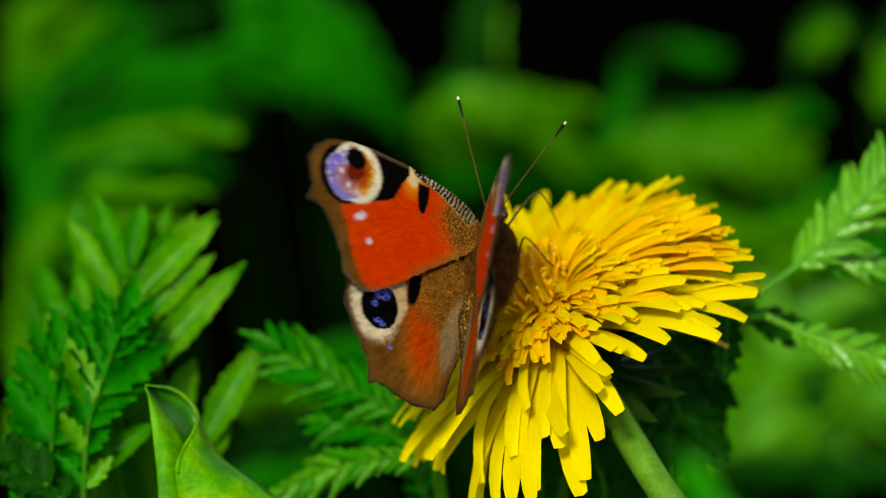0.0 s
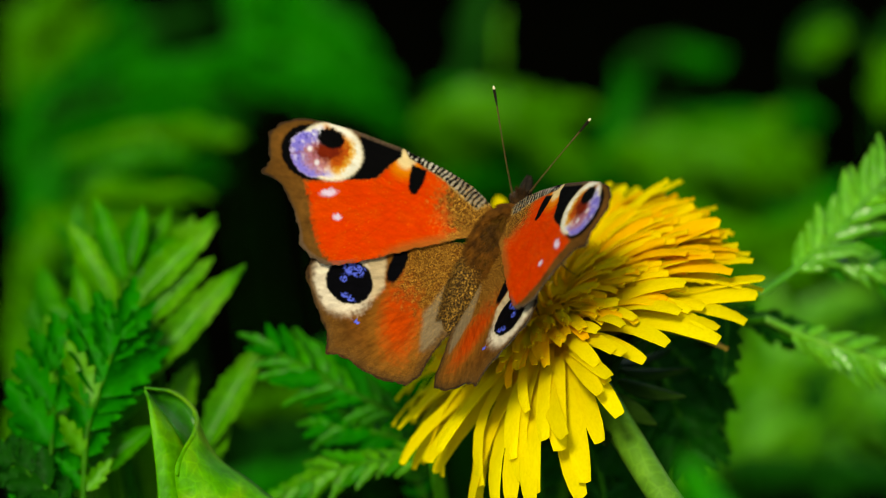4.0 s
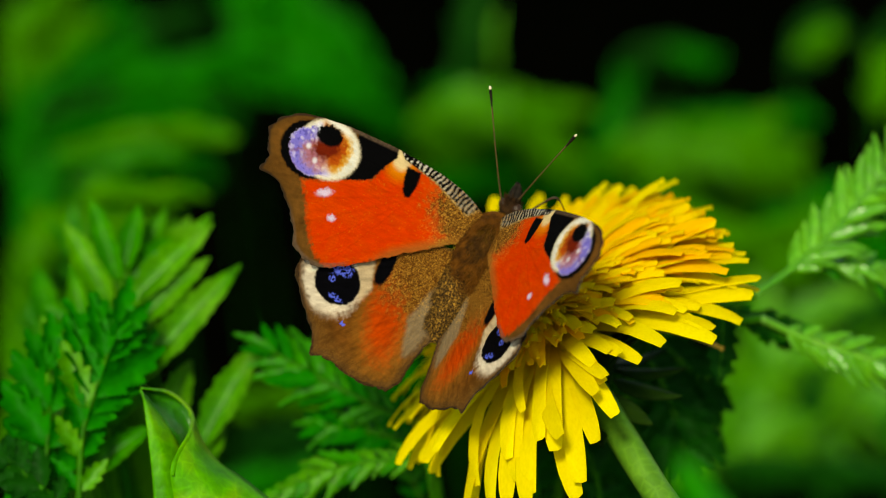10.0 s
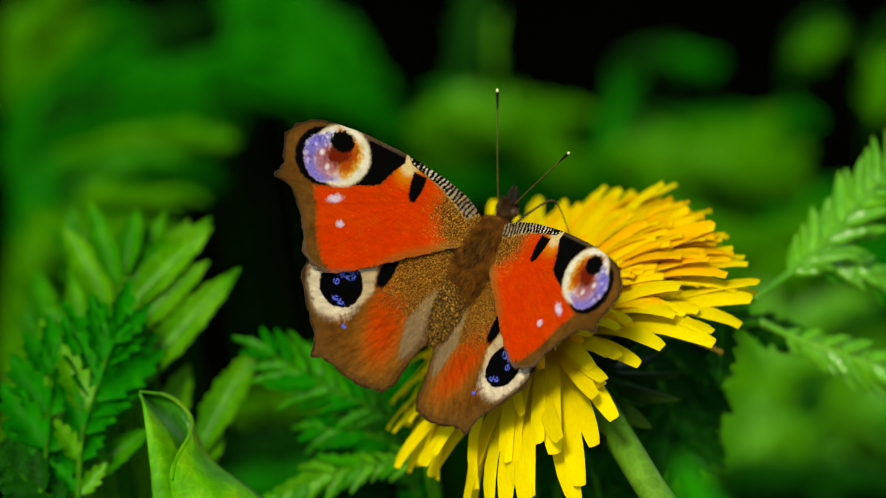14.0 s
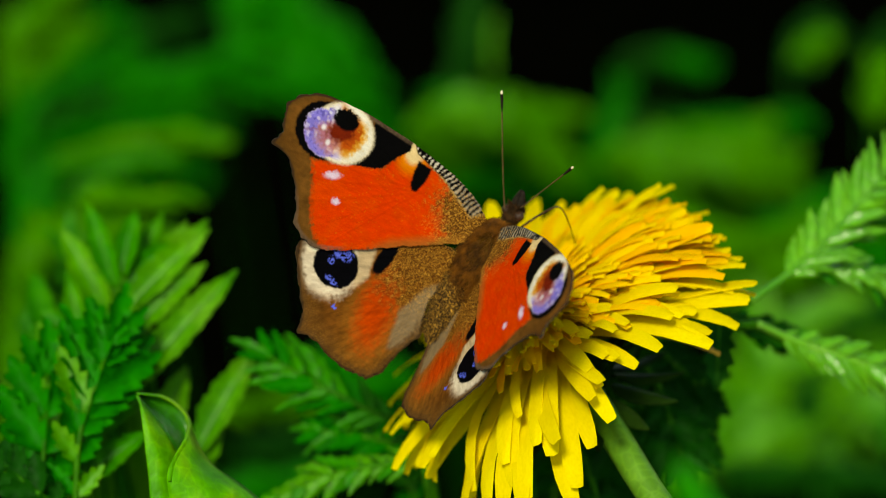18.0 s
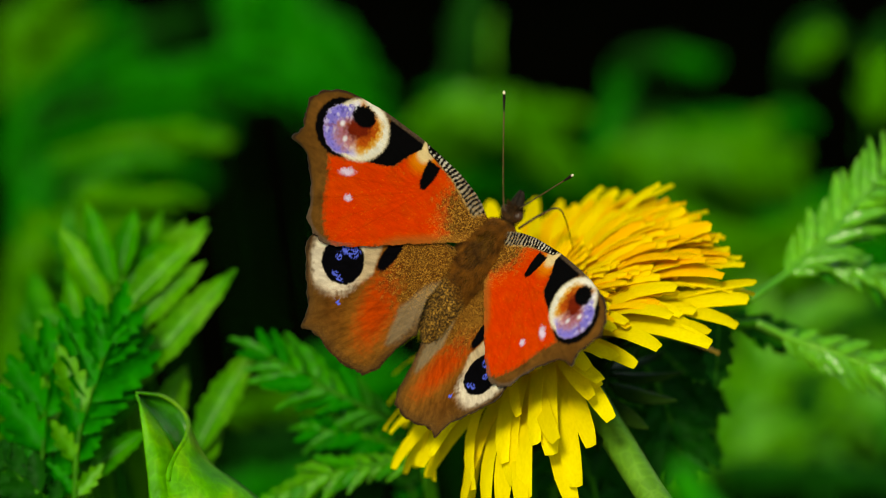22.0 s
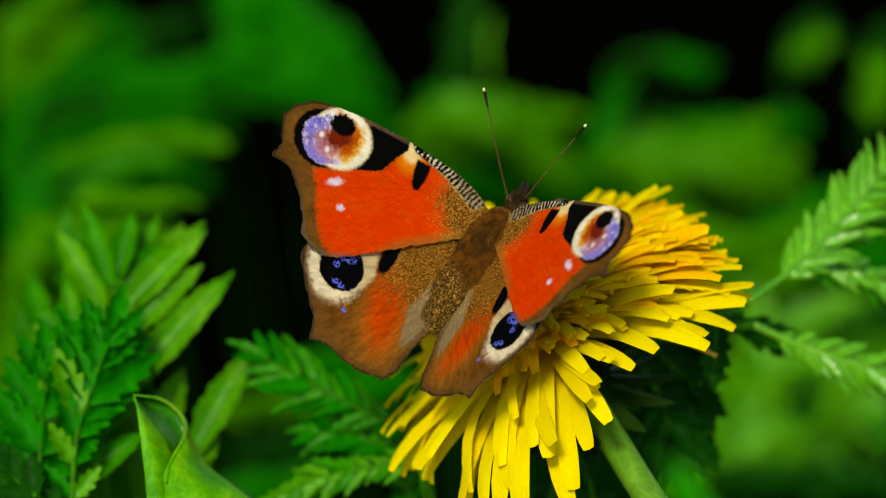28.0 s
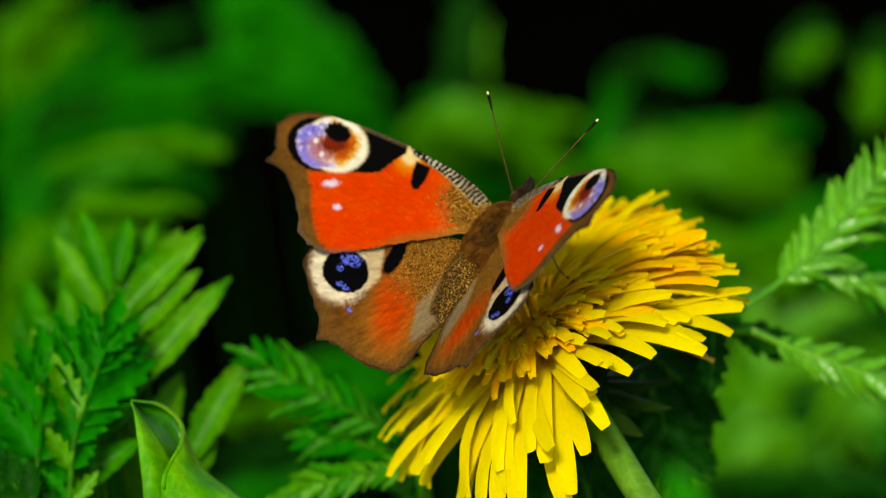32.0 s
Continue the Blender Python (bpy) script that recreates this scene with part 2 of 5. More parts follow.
def blade(length, width, segs, shape, cup=0.1, bend=0.0, teeth=0, depth=0.0, thick=0.12, twist=0.0, wave=0.0):
    """A leaf blade along +x, z up: closed sheet with a midrib fold, optional toothed edge."""
    top = []
    n = segs
    cols = (-1.0, -0.5, 0.0, 0.5, 1.0)
    for i in range(n + 1):
        s = i / n
        w = width * 0.5 * shape(s)
        if teeth and 0 < i < n:
            ph = (s * teeth) % 1.0
            w *= 1 - depth * (1 - ph)
        ang = bend * s
        x = length * (math.sin(ang) / bend * 1.0 if abs(bend) > 1e-3 else s)
        z0 = -length * ((1 - math.cos(ang)) / bend if abs(bend) > 1e-3 else 0)
        tw = twist * s
        for c in cols:
            y = c * w
            z = cup * abs(c) ** 1.5 * w + wave * width * math.sin(s * 17 + c * 2.0) * abs(c)
            shift = 0.35 * abs(c) * w * depth * 2 if teeth else 0.0
            top.append((x + shift, y * math.cos(tw) - z * math.sin(tw), z0 + y * math.sin(tw) + z * math.cos(tw)))
    low = [(x, y, z - thick) for x, y, z in top]
    verts, faces = sheet(top, low, len(cols), n)
    return [(x * MM, y * MM, z * MM) for x, y, z in verts], faces


def lance(s):
    return max(0.04, math.sin(math.pi * min(1, s ** 0.75)) ** 0.8)


def oval(s):
    return max(0.03, math.sin(math.pi * s ** 0.9) ** 0.6)


def basis(x, up):
    """A turn whose x axis follows x and whose z axis leans to up."""
    x = Vector(x).normalized()
    y = Vector(up).cross(x).normalized()
    z = x.cross(y)
    return Matrix((x, y, z)).transposed().to_4x4()


# ---- ground ----
GS = 60
gv, gf = [], []
for i in range(GS + 1):
    for j in range(GS + 1):
        a, b = (i / GS * 2 - 1), (j / GS * 2 - 1)
        x, y = 40 * a * abs(a) ** 2.2, 40 * b * abs(b) ** 2.2
        gv.append((x, y, 0.012 * noise.noise((x * 9, y * 9, 0)) - 0.012 + 0.02 * noise.noise((x, y, 3))))
for i in range(GS):
    for j in range(GS):
        k = i * (GS + 1) + j
        gf.append((k, k + GS + 1, k + GS + 2, k + 1))
ground = tagged(new("ground", mesh_of("ground", gv, gf, SOIL)), "humus under the meadow plants, deep shade put into its black", "ground", kind="structure")


# ---- the butterfly ----
TABLE = np.random.RandomState(5).rand(256, 256)


def vnoise(x, y, scale, seed=0):
    """Smooth random field over arrays x, y (millimetres); scale: features per millimetre."""
    x, y = x * scale + 37.7 * seed + 512, y * scale + 91.3 * seed + 512
    i, j = np.floor(x).astype(int), np.floor(y).astype(int)
    fx, fy = x - i, y - j
    fx, fy = fx * fx * (3 - 2 * fx), fy * fy * (3 - 2 * fy)
    g = lambda a, b: TABLE[a % 256, b % 256]
    return (g(i, j) * (1 - fx) + g(i + 1, j) * fx) * (1 - fy) + (g(i, j + 1) * (1 - fx) + g(i + 1, j + 1) * fx) * fy


def step(a, b, v):
    t = np.clip((v - a) / (b - a), 0, 1)
    return t * t * (3 - 2 * t)


def round_field(x, y, c, a, b):
    """1 on the ellipse with centre c through the axis ends a and b."""
    ax, ay, bx, by = a[0] - c[0], a[1] - c[1], b[0] - c[0], b[1] - c[1]
    det = ax * by - ay * bx
    dx, dy = x - c[0], y - c[1]
    return np.hypot((dx * by - dy * bx) / det, (dy * ax - dx * ay) / det)


def inside(x, y, poly):
    """Signed distance to a polygon, positive inside."""
    best = np.full(x.shape, 1e9)
    odd = np.zeros(x.shape, bool)
    for k in range(len(poly)):
        (x0, y0), (x1, y1) = poly[k - 1], poly[k]
        dx, dy = x1 - x0, y1 - y0
        t = np.clip(((x - x0) * dx + (y - y0) * dy) / (dx * dx + dy * dy + 1e-12), 0, 1)
        best = np.minimum(best, np.hypot(x - x0 - t * dx, y - y0 - t * dy))
        if y0 != y1:
            odd ^= ((y0 > y) != (y1 > y)) & (x < (x1 - x0) * (y - y0) / (y1 - y0) + x0)
    return np.where(odd, best, -best)


def streaks(x, y):
    """Rows of scales that fan out from the hinge."""
    turn, far = np.arctan2(y, -x - 2.0), np.hypot(x + 2.0, y)
    return 0.6 * vnoise(turn * 60, far, 0.8, 41) + 0.4 * vnoise(turn * 140, far, 1.1, 42)


def lay(col, mask, rgb):
    rgb = np.asarray(rgb, float)
    return col + (rgb - col) * mask[:, None]


FORE = [(0.2, 2.2), (0.7, 3.5), (1.3, 5.6), (1.6, 9.0), (1.5, 11.8), (1.2, 16.2), (0.9, 18.4), (0.3, 22.4), (-0.5, 25.8), (-1.2, 28.3),
        (-2.0, 29.9), (-3.2, 31.3), (-4.4, 32.1), (-5.3, 32.2), (-6.4, 31.7), (-7.5, 31.0), (-8.5, 30.9), (-9.6, 31.2), (-9.5, 29.9),
        (-9.6, 28.4), (-10.3, 27.1), (-11.5, 25.6), (-13.2, 24.0), (-14.5, 23.1), (-15.1, 22.0), (-15.3, 20.6), (-15.1, 18.9),
        (-13.8, 16.6), (-11.3, 13.3), (-9.0, 10.5), (-6.7, 7.6), (-3.9, 4.0), (-1.8, 1.9)]
HIND = [(-2.4, 3.4), (-2.6, 6.5), (-3.8, 10.8), (-6.9, 16.9), (-10.4, 21.3), (-12.6, 22.0), (-14.5, 21.1), (-15.6, 20.0), (-16.9, 18.8),
        (-18.0, 17.6), (-19.2, 16.6), (-20.8, 16.1), (-20.4, 14.2), (-20.8, 11.7), (-20.9, 9.6), (-20.6, 7.6), (-20.0, 5.8), (-18.6, 4.9),
        (-16.5, 4.6), (-14.0, 4.0), (-12.6, 3.4), (-11.0, 4.2), (-8.7, 4.8), (-6.0, 4.4), (-4.2, 3.4)]

# how the flat patterns are set on the hinges
FORE_SET = ((0.987, 0.102, -0.632), (0.004, 0.897, 0.602))
HIND_SET = ((0.99, 0.063, 0.44), (0.008, 0.957, -0.899))


def fore_pattern(x, y):
    wob = vnoise(x, y, 3.2, 1) - 0.5
    fine = vnoise(x, y, 7.0, 2) - 0.5
    big = vnoise(x, y, 0.7, 3)
    xw, yw = x + 0.12 * wob + 0.14 * fine, y + 0.12 * (vnoise(x, y, 3.2, 9) - 0.5) + 0.14 * (vnoise(x, y, 7.0, 19) - 0.5)
    edge = inside(x, y, FORE)
    rays = vnoise(np.arctan2(y - 8, -x + 1.0) * 26, np.hypot(x, y), 0.5, 44)
    col = np.tile(np.array((0.15, 0.060, 0.011)), (len(x), 1)) * (0.62 + 0.36 * vnoise(x, y, 2.4, 4) + 0.4 * rays)[:, None]
    col = lay(col, 0.55 * step(1.1, 0.2, edge + 0.3 * wob), (0.10, 0.045, 0.010))
    col = lay(col, 0.9 * step(0.34, 0.08, edge + 0.1 * wob), (0.03, 0.018, 0.011))
    red = [(-8.0, 25.7), (-9.7, 24.0), (-11.0, 23.1), (-12.5, 21.9), (-14.0, 20.3), (-14.7, 18.3), (-13.2, 15.8), (-9.0, 10.2), (-6.6, 7.4),
           (-3.0, 5.0), (-0.8, 5.6), (0.0, 7.8), (0.5, 10.3), (0.5, 14.7), (0.7, 15.7), (-1.4, 16.8), (-3.4, 17.6), (-5.4, 21.3)]
    field = inside(xw, yw, red)
    m = step(-0.45, 0.4, field + 0.5 * wob)
    col = lay(col, m, (0.70, 0.038, 0.002))
    col = lay(col, m * 0.3 * step(0.45, 0.8, big), (0.68, 0.068, 0.005))
    col = lay(col, m * 0.3 * step(0.86, 0.95, vnoise(x, y, 6.0, 6)), (0.72, 0.25, 0.03))
    near = np.hypot(x - 0.0, y - 3.0)
    base = step(8.2, 4.4, near + 2.6 * wob + 0.12 * np.minimum(0, x) * 2) * step(4.0, 0.0, -x - 4 + 0.3 * y)
    base = np.maximum(base, step(6.8, 4.2, near + 2.0 * wob))
    col = lay(col, base, (0.105, 0.034, 0.005))
    dust = np.maximum(0.85 * base, 0.75 * step(9.4, 5.0, near + 2.6 * wob))
    dust = np.maximum(dust, 0.07 * step(-1.2, 0.0, field) * step(1.5, 0.2, field) * step(-3.0, -5.0, x))
    dust = np.maximum(dust, 0.04 * m * step(0.6, 0.9, vnoise(x, y, 0.9, 48)))
    trail = step(1.5, 0.2, inside(x, y, FORE)) * step(14.5, 11.0, y) * step(-1.0, -3.0, x)
    col = lay(col, 0.7 * trail, (0.32, 0.12, 0.02))
    peak = np.hypot((xw - 0.7), (yw - 15.2) * 1.2)
    col = lay(col, m * step(3.6, 1.6, peak), (0.78, 0.22, 0.01))
    col = lay(col, step(1.9, 1.1, peak) * step(-0.2, 0.1, inside(x, y, FORE)), (0.80, 0.58, 0.28))
    patch = [(1.2, 22.2), (1.6, 16.3), (0.3, 15.9), (-1.4, 16.9), (-3.4, 17.7), (-4.3, 19.0), (-5.5, 21.4), (-3.6, 21.0), (-1.8, 20.8), (-0.4, 21.4)]
    black = (0.002, 0.0018, 0.002)
    col = lay(col, step(-0.12, 0.12, inside(xw, yw, patch)), black)
    tear = [(0.1, 14.3), (0.4, 12.2), (-1.2, 12.0), (-2.7, 12.3), (-3.0, 12.9), (-2.6, 13.4), (-1.6, 13.9)]
    col = lay(col, step(-0.14, 0.14, inside(xw, yw, tear)), black)
    strip = [(1.6, 16.3), (2.0, 11.8), (2.0, 9.0), (1.8, 5.6), (1.0, 3.0), (-0.8, 4.6), (-0.1, 7.7), (0.45, 10.3), (0.6, 14.9)]
    sd = inside(x, y, strip)
    bars = np.sin(2 * np.pi * (y * 1.6 + 0.55 * x + 0.6 * vnoise(x, y, 1.0, 8)))
    col = lay(col, step(-0.08, 0.1, sd), black)
    col = lay(col, step(0.05, 0.15, sd) * step(0.3, 0.8, bars + 2.0 * fine + 0.9 * wob) * (0.45 + 0.55 * step(6.0, 12.0, y)), (0.66, 0.58, 0.46))
    col = lay(col, step(0.16, 0.06, np.abs(sd - 0.02)) * step(13.5, 12.0, y) * step(1.0, 0.7, x) * step(0.3, 0.6, vnoise(x, y, 5.0, 50)), (0.40, 0.26, 0.10))
    lead = step(0.55, 0.25, edge) * step(15.5, 17.0, y) * step(27.0, 22.0, y)
    col = lay(col, lead * (0.6 + 0.6 * fine), (0.16, 0.10, 0.06))
    # the eye
    r = round_field(xw, yw, (-4.6, 26.5), (-2.4, 23.3), (-2.1, 28.9))
    col = lay(col, step(1.0, 0.92, r), black)
    rc = round_field(xw, yw, (-3.4, 24.3), (-1.0, 20.9), (-0.9, 26.8))
    col = lay(col, step(1.06, 0.92, rc), (0.84, 0.70, 0.48))
    col = lay(col, step(1.0, 0.86, rc), (0.88, 0.82, 0.70))
    col = lay(col, step(1.0, 0.7, rc) * step(0.2, 1.6, yw - 24.3 + 0.4 * (x + 3.4)), (0.86, 0.80, 0.68))
    out = (x + 3.4) * -0.61 + (y - 24.3) * 0.79
    along = (x + 4.6) * 0.79 + (y - 26.5) * 0.61
    outer = step(-0.2, 0.8, out + 0.2 * fine) * np.maximum(step(1.02, 0.9, round_field(xw, yw, (-4.8, 26.4), (-3.3, 24.2), (-2.8, 28.4)) + 0.1 * fine), step(0.92, 0.8, rc + 0.1 * fine))
    mist = vnoise(x, y, 2.2, 11)
    col = lay(col, outer, (0.56, 0.30, 0.50))
    col = lay(col, outer * step(0.6, 1.9, along + 0.8 * wob), (0.90, 0.88, 0.92))
    col = lay(col, outer * step(1.3, 2.6, -along + 0.8 * wob), (0.80, 0.74, 0.84))
    violet = outer * step(1.1, 2.5, out + 0.25 * np.abs(along) + 1.6 * (mist - 0.5))
    col = lay(col, violet, (0.24, 0.19, 0.72))
    col = lay(col, violet * 0.7 * step(0.6, 0.8, vnoise(x, y, 4.5, 12)), (0.10, 0.08, 0.42))
    col = lay(col, outer * 0.55 * step(0.62, 0.85, mist), (0.78, 0.66, 0.84))
    col = lay(col, outer * 0.6 * step(0.22, 0.05, np.abs(along - 0.3 + 0.3 * wob)), (0.20, 0.05, 0.12))
    heart = np.hypot(xw + 2.95 + 0.25 * np.maximum(0, out), (yw - 24.7) * 0.92) + 0.6 * wob + 0.15 * fine - 0.15
    white = step(-0.5, -1.5, xw) * (1 - 0.95 * step(-0.1, 0.6, out) * step(0.3, 1.3, along + 0.3 * wob))
    col = lay(col, 0.85 * white * step(0.5, -0.6, out) * step(3.5, 2.6, heart), (0.88, 0.58, 0.16))
    col = lay(col, white * (1 - 0.6 * outer) * step(3.2, 2.3, heart), (0.78, 0.34, 0.03))
    col = lay(col, white * (1 - 0.5 * outer) * step(2.75, 1.8, heart), (0.46, 0.07, 0.008))
    col = lay(col, white * step(1.8, 0.9, heart), (0.17, 0.014, 0.004))
    rp = round_field(xw, yw, (-1.95, 24.9), (-1.1, 23.5), (-1.1, 25.8))
    col = lay(col, step(1.2, 0.85, rp + 0.2 * wob + 0.1 * fine), black)
    for cx, cy in ((-5.3, 25.3), (-4.3, 26.8)):
        col = lay(col, 0.9 * step(1.0, 0.2, np.hypot(x - cx, y - cy) / 0.5), (0.9, 0.84, 0.92))
    for c, a, b in (((-7.7, 22.4), (-6.9, 21.3), (-7.3, 22.8)), ((-9.7, 20.2), (-9.3, 19.7), (-9.4, 20.6))):
        rs = round_field(xw, yw, c, a, b)
        col = lay(col, step(1.15, 0.35, rs + 0.3 * fine), (0.74, 0.56, 0.74))
    vein = np.zeros(len(x))
    for k, (tx, ty) in enumerate(((-2.0, 30.0), (-5.5, 32.0), (-9.5, 30.5), (-10.8, 27.0), (-12.8, 24.4), (-15.0, 22.0), (-15.0, 18.6))):
        ox, oy = -1.5, 9.0 + 0.4 * k
        t = np.clip(((x - ox) * (tx - ox) + (y - oy) * (ty - oy)) / ((tx - ox) ** 2 + (ty - oy) ** 2), 0, 1)
        vein = np.maximum(vein, step(0.22, 0.05, np.hypot(x - ox - t * (tx - ox), y - oy - t * (ty - oy))))
    col = col * (1 - 0.07 * vein)[:, None]
    col = col * (0.87 + 0.26 * streaks(x, y))[:, None]
    return np.clip(col, 0, 1) * 0.57, vein, dust * step(0.004, 0.03, col[:, 0])


def hind_pattern(x, y):
    wob = vnoise(x, y, 3.0, 21) - 0.5
    fine = vnoise(x, y, 7.0, 22) - 0.5
    xw, yw = x + 0.2 * wob + 0.15 * fine, y + 0.2 * (vnoise(x, y, 3.0, 29) - 0.5)
    edge = inside(x, y, HIND)
    rays = vnoise(np.arctan2(y - 6, -x - 3.0) * 24, np.hypot(x, y), 0.4, 45)
    col = np.tile(np.array((0.195, 0.066, 0.010)), (len(x), 1)) * (0.55 + 0.4 * vnoise(x, y, 2.2, 24) + 0.5 * rays)[:, None]
    col = lay(col, 0.75 * step(3.4, 0.8, edge) * step(-14, -17, x), (0.15, 0.062, 0.013))
    black = (0.002, 0.0018, 0.003)
    r = round_field(xw, yw, (-12.2, 16.7), (-10.6, 14.5), (-10.2, 18.5))
    col = lay(col, step(1.75, 1.15, round_field(xw, yw, (-12.6, 17.7), (-11.0, 15.5), (-10.6, 19.5)) + 0.3 * wob + 0.15 * fine) * step(-18.2, -15.0, x + 0.8 * wob) * step(0.12, 0.6, edge) * step(11.2, 13.8, y - 0.25 * (x + 12)), (0.95, 0.78, 0.58))
    rd = round_field(xw, yw, (-13.2, 9.7), (-17.4, 8.6), (-12.8, 7.6))
    col = lay(col, 0.7 * step(2.3, 0.9, rd + 0.3 * wob), (0.36, 0.13, 0.015))
    m = 0.85 * step(1.65, 0.4, rd + 0.35 * wob + 0.2 * fine)
    col = lay(col, m, (0.62, 0.046, 0.003))
    gold = step(-13.5, -8.0, x + 2.6 * wob) * step(12.6, 10.5, y)
    col = lay(col, 0.9 * gold, (0.115, 0.036, 0.005))
    dust = np.maximum(0.8 * gold, 0.2 * step(-19, -12, x) * step(9.5, 6.5, y))
    bar = [(-7.4, 16.6), (-11.6, 14.2), (-13.0, 13.4), (-11.2, 12.6), (-8.6, 13.4), (-6.2, 14.6)]
    col = lay(col, step(-0.3, 0.35, inside(xw, yw, bar)), (0.66, 0.48, 0.28))
    spot = round_field(xw, yw, (-7.9, 12.2), (-10.4, 12.3), (-7.9, 13.1))
    col = lay(col, step(1.15, 0.85, spot), black)
    col = lay(col, step(1.05, 0.95, r), black)
    blue = np.zeros(len(x))
    for cx, cy, a, b in ((-10.7, 16.9, 0.75, 1.3), (-12.1, 17.5, 0.42, 0.5), (-13.9, 16.1, 0.3, 0.85), (-16.1, 14.2, 0.22, 0.45)):
        blue = np.maximum(blue, step(1.2, 0.8, np.hypot((xw - cx) / a, (yw - cy) / b) + 0.5 * fine))
    col = lay(col, blue * step(0.35, 0.55, vnoise(x, y, 6.0, 31)), (0.12, 0.17, 0.95))
    fold = [(-4.0, 3.0), (-8.0, 6.2), (-12.0, 7.3), (-16.2, 6.0), (-14.0, 3.0), (-9.0, 2.5)]
    col = lay(col, 0.85 * step(-0.3, 0.5, inside(xw, yw, fold)), (0.29, 0.21, 0.12))
    col = lay(col, 0.85 * step(1.15, 0.5, edge + 0.5 * wob) * step(-10.5, -13.0, x), (0.12, 0.052, 0.014))
    dust = np.maximum(dust, 0.12 * step(3.0, 1.0, edge) * step(-12.0, -14.5, x))
    col = lay(col, 0.9 * step(0.38, 0.1, edge + 0.15 * wob), (0.03, 0.018, 0.01))
    vein = np.zeros(len(x))
    for k, (tx, ty) in enumerate(((-14.5, 21.1), (-18.0, 17.6), (-20.8, 16.0), (-20.6, 12.0), (-20.8, 9.0), (-19.5, 5.5), (-14.0, 4.0))):
        ox, oy = -5.5, 9.0 - 0.4 * k
        t = np.clip(((x - ox) * (tx - ox) + (y - oy) * (ty - oy)) / ((tx - ox) ** 2 + (ty - oy) ** 2), 0, 1)
        vein = np.maximum(vein, step(0.25, 0.05, np.hypot(x - ox - t * (tx - ox), y - oy - t * (ty - oy))))
    col = col * (1 - 0.12 * vein)[:, None]
    col = col * (0.66 + 0.68 * streaks(x, y))[:, None]
    return np.clip(col, 0, 1) * 0.49, vein, dust * step(0.004, 0.03, col[:, 0]) * (1 - step(0.3, 0.5, col[:, 1]))


def wing(name, outline, centre, pattern, side, rings, around, drape, drop):
    """A wing: an upper sheet that carries the scales' colours, an underside 0.09 mm below, closed at the rim."""
    fine = np.array([tuple(p)[:2] for p in smooth_path([(a, b, 0) for a, b in outline + outline[:1]], 3001)])
    run = np.concatenate([[0], np.cumsum(np.hypot(*np.diff(fine, axis=0).T))])
    even = np.linspace(0, run[-1], around + 1)[:-1]
    out = np.column_stack([np.interp(even, run, fine[:, 0]), np.interp(even, run, fine[:, 1])])
    rag = np.random.RandomState(len(outline)).rand(around) - 0.5
    rag = (rag + np.roll(rag, 1) + np.roll(rag, 2)) * 0.011 + 0.008 * np.sin(np.arange(around) * 0.35 + 2 * np.sin(np.arange(around) * 0.05))
    rag *= np.clip((-out[:, 0] - 1.0) / 2.5, 0.12, 1)
    out = out + (out - np.array(centre)) * rag[:, None]
    c = np.array(centre)
    s = np.linspace(0.0005, 1, rings)[:, None, None]
    top = (c + s * (out - c)).reshape(-1, 2)
    s2 = np.linspace(0.02, 1, 8)[:, None, None]
    low = (c + s2 * (out - c)).reshape(-1, 2)
    col, vein, dust = pattern(top[:, 0], top[:, 1])
    height = lambda p: -drop - 0.002 * (p[:, 0] + 6) ** 2 * np.clip(p[:, 1] / 30, 0, 1)
    zt = height(top) + 0.015 * vein + 0.12 * (vnoise(top[:, 0], top[:, 1], 0.5, 3) - 0.5)
    zl = height(low) - 0.09
    fit = np.array(drape)
    top, low = top @ fit[:, :2].T + fit[:, 2], low @ fit[:, :2].T + fit[:, 2]
    co = np.vstack([np.column_stack([top[:, 0], side * top[:, 1], zt]), np.column_stack([low[:, 0], side * low[:, 1], zl])]) * MM
    n0, n1, a = rings, 8, around
    j = np.arange(a)
    k = (j + 1) % a
    quads = []
    for i in range(n0 - 1):
        quads.append(np.column_stack([i * a + j, (i + 1) * a + j, (i + 1) * a + k, i * a + k]))
    ntop = len(quads) * a
    o = n0 * a
    for i in range(n1 - 1):
        quads.append(np.column_stack([o + i * a + j, o + i * a + k, o + (i + 1) * a + k, o + (i + 1) * a + j]))
    quads.append(np.column_stack([(n0 - 1) * a + j, o + (n1 - 1) * a + j, o + (n1 - 1) * a + k, (n0 - 1) * a + k]))
    q = np.vstack(quads)
    if side > 0:
        q = q[:, ::-1]
    me = bpy.data.meshes.new(name)
    me.vertices.add(len(co))
    me.vertices.foreach_set("co", co.ravel())
    me.loops.add(q.size)
    me.loops.foreach_set("vertex_index", q.ravel())
    me.polygons.add(len(q))
    me.polygons.foreach_set("loop_start", np.arange(len(q)) * 4)
    which = np.ones(len(q), int)
    which[:ntop] = 0
    me.materials.append(WING)
    me.materials.append(UNDER)
    me.polygons.foreach_set("material_index", which)
    me.polygons.foreach_set("use_smooth", np.ones(len(q), bool))
    me.update(calc_edges=True)
    att = me.attributes.new("pattern", "FLOAT_COLOR", "POINT")
    full = np.ones((len(co), 4))
    full[:len(col), :3] = col
    full[:len(col), 3] = dust
    full[len(col):] = (0.03, 0.022, 0.016, 0.0)
    att.data.foreach_set("color", full.ravel())
    me.validate()
    return me


def perch(u, v, rx, ry, rz):
    return FRAME @ pose(u * MM, v * MM, 0, rx, ry, rz)


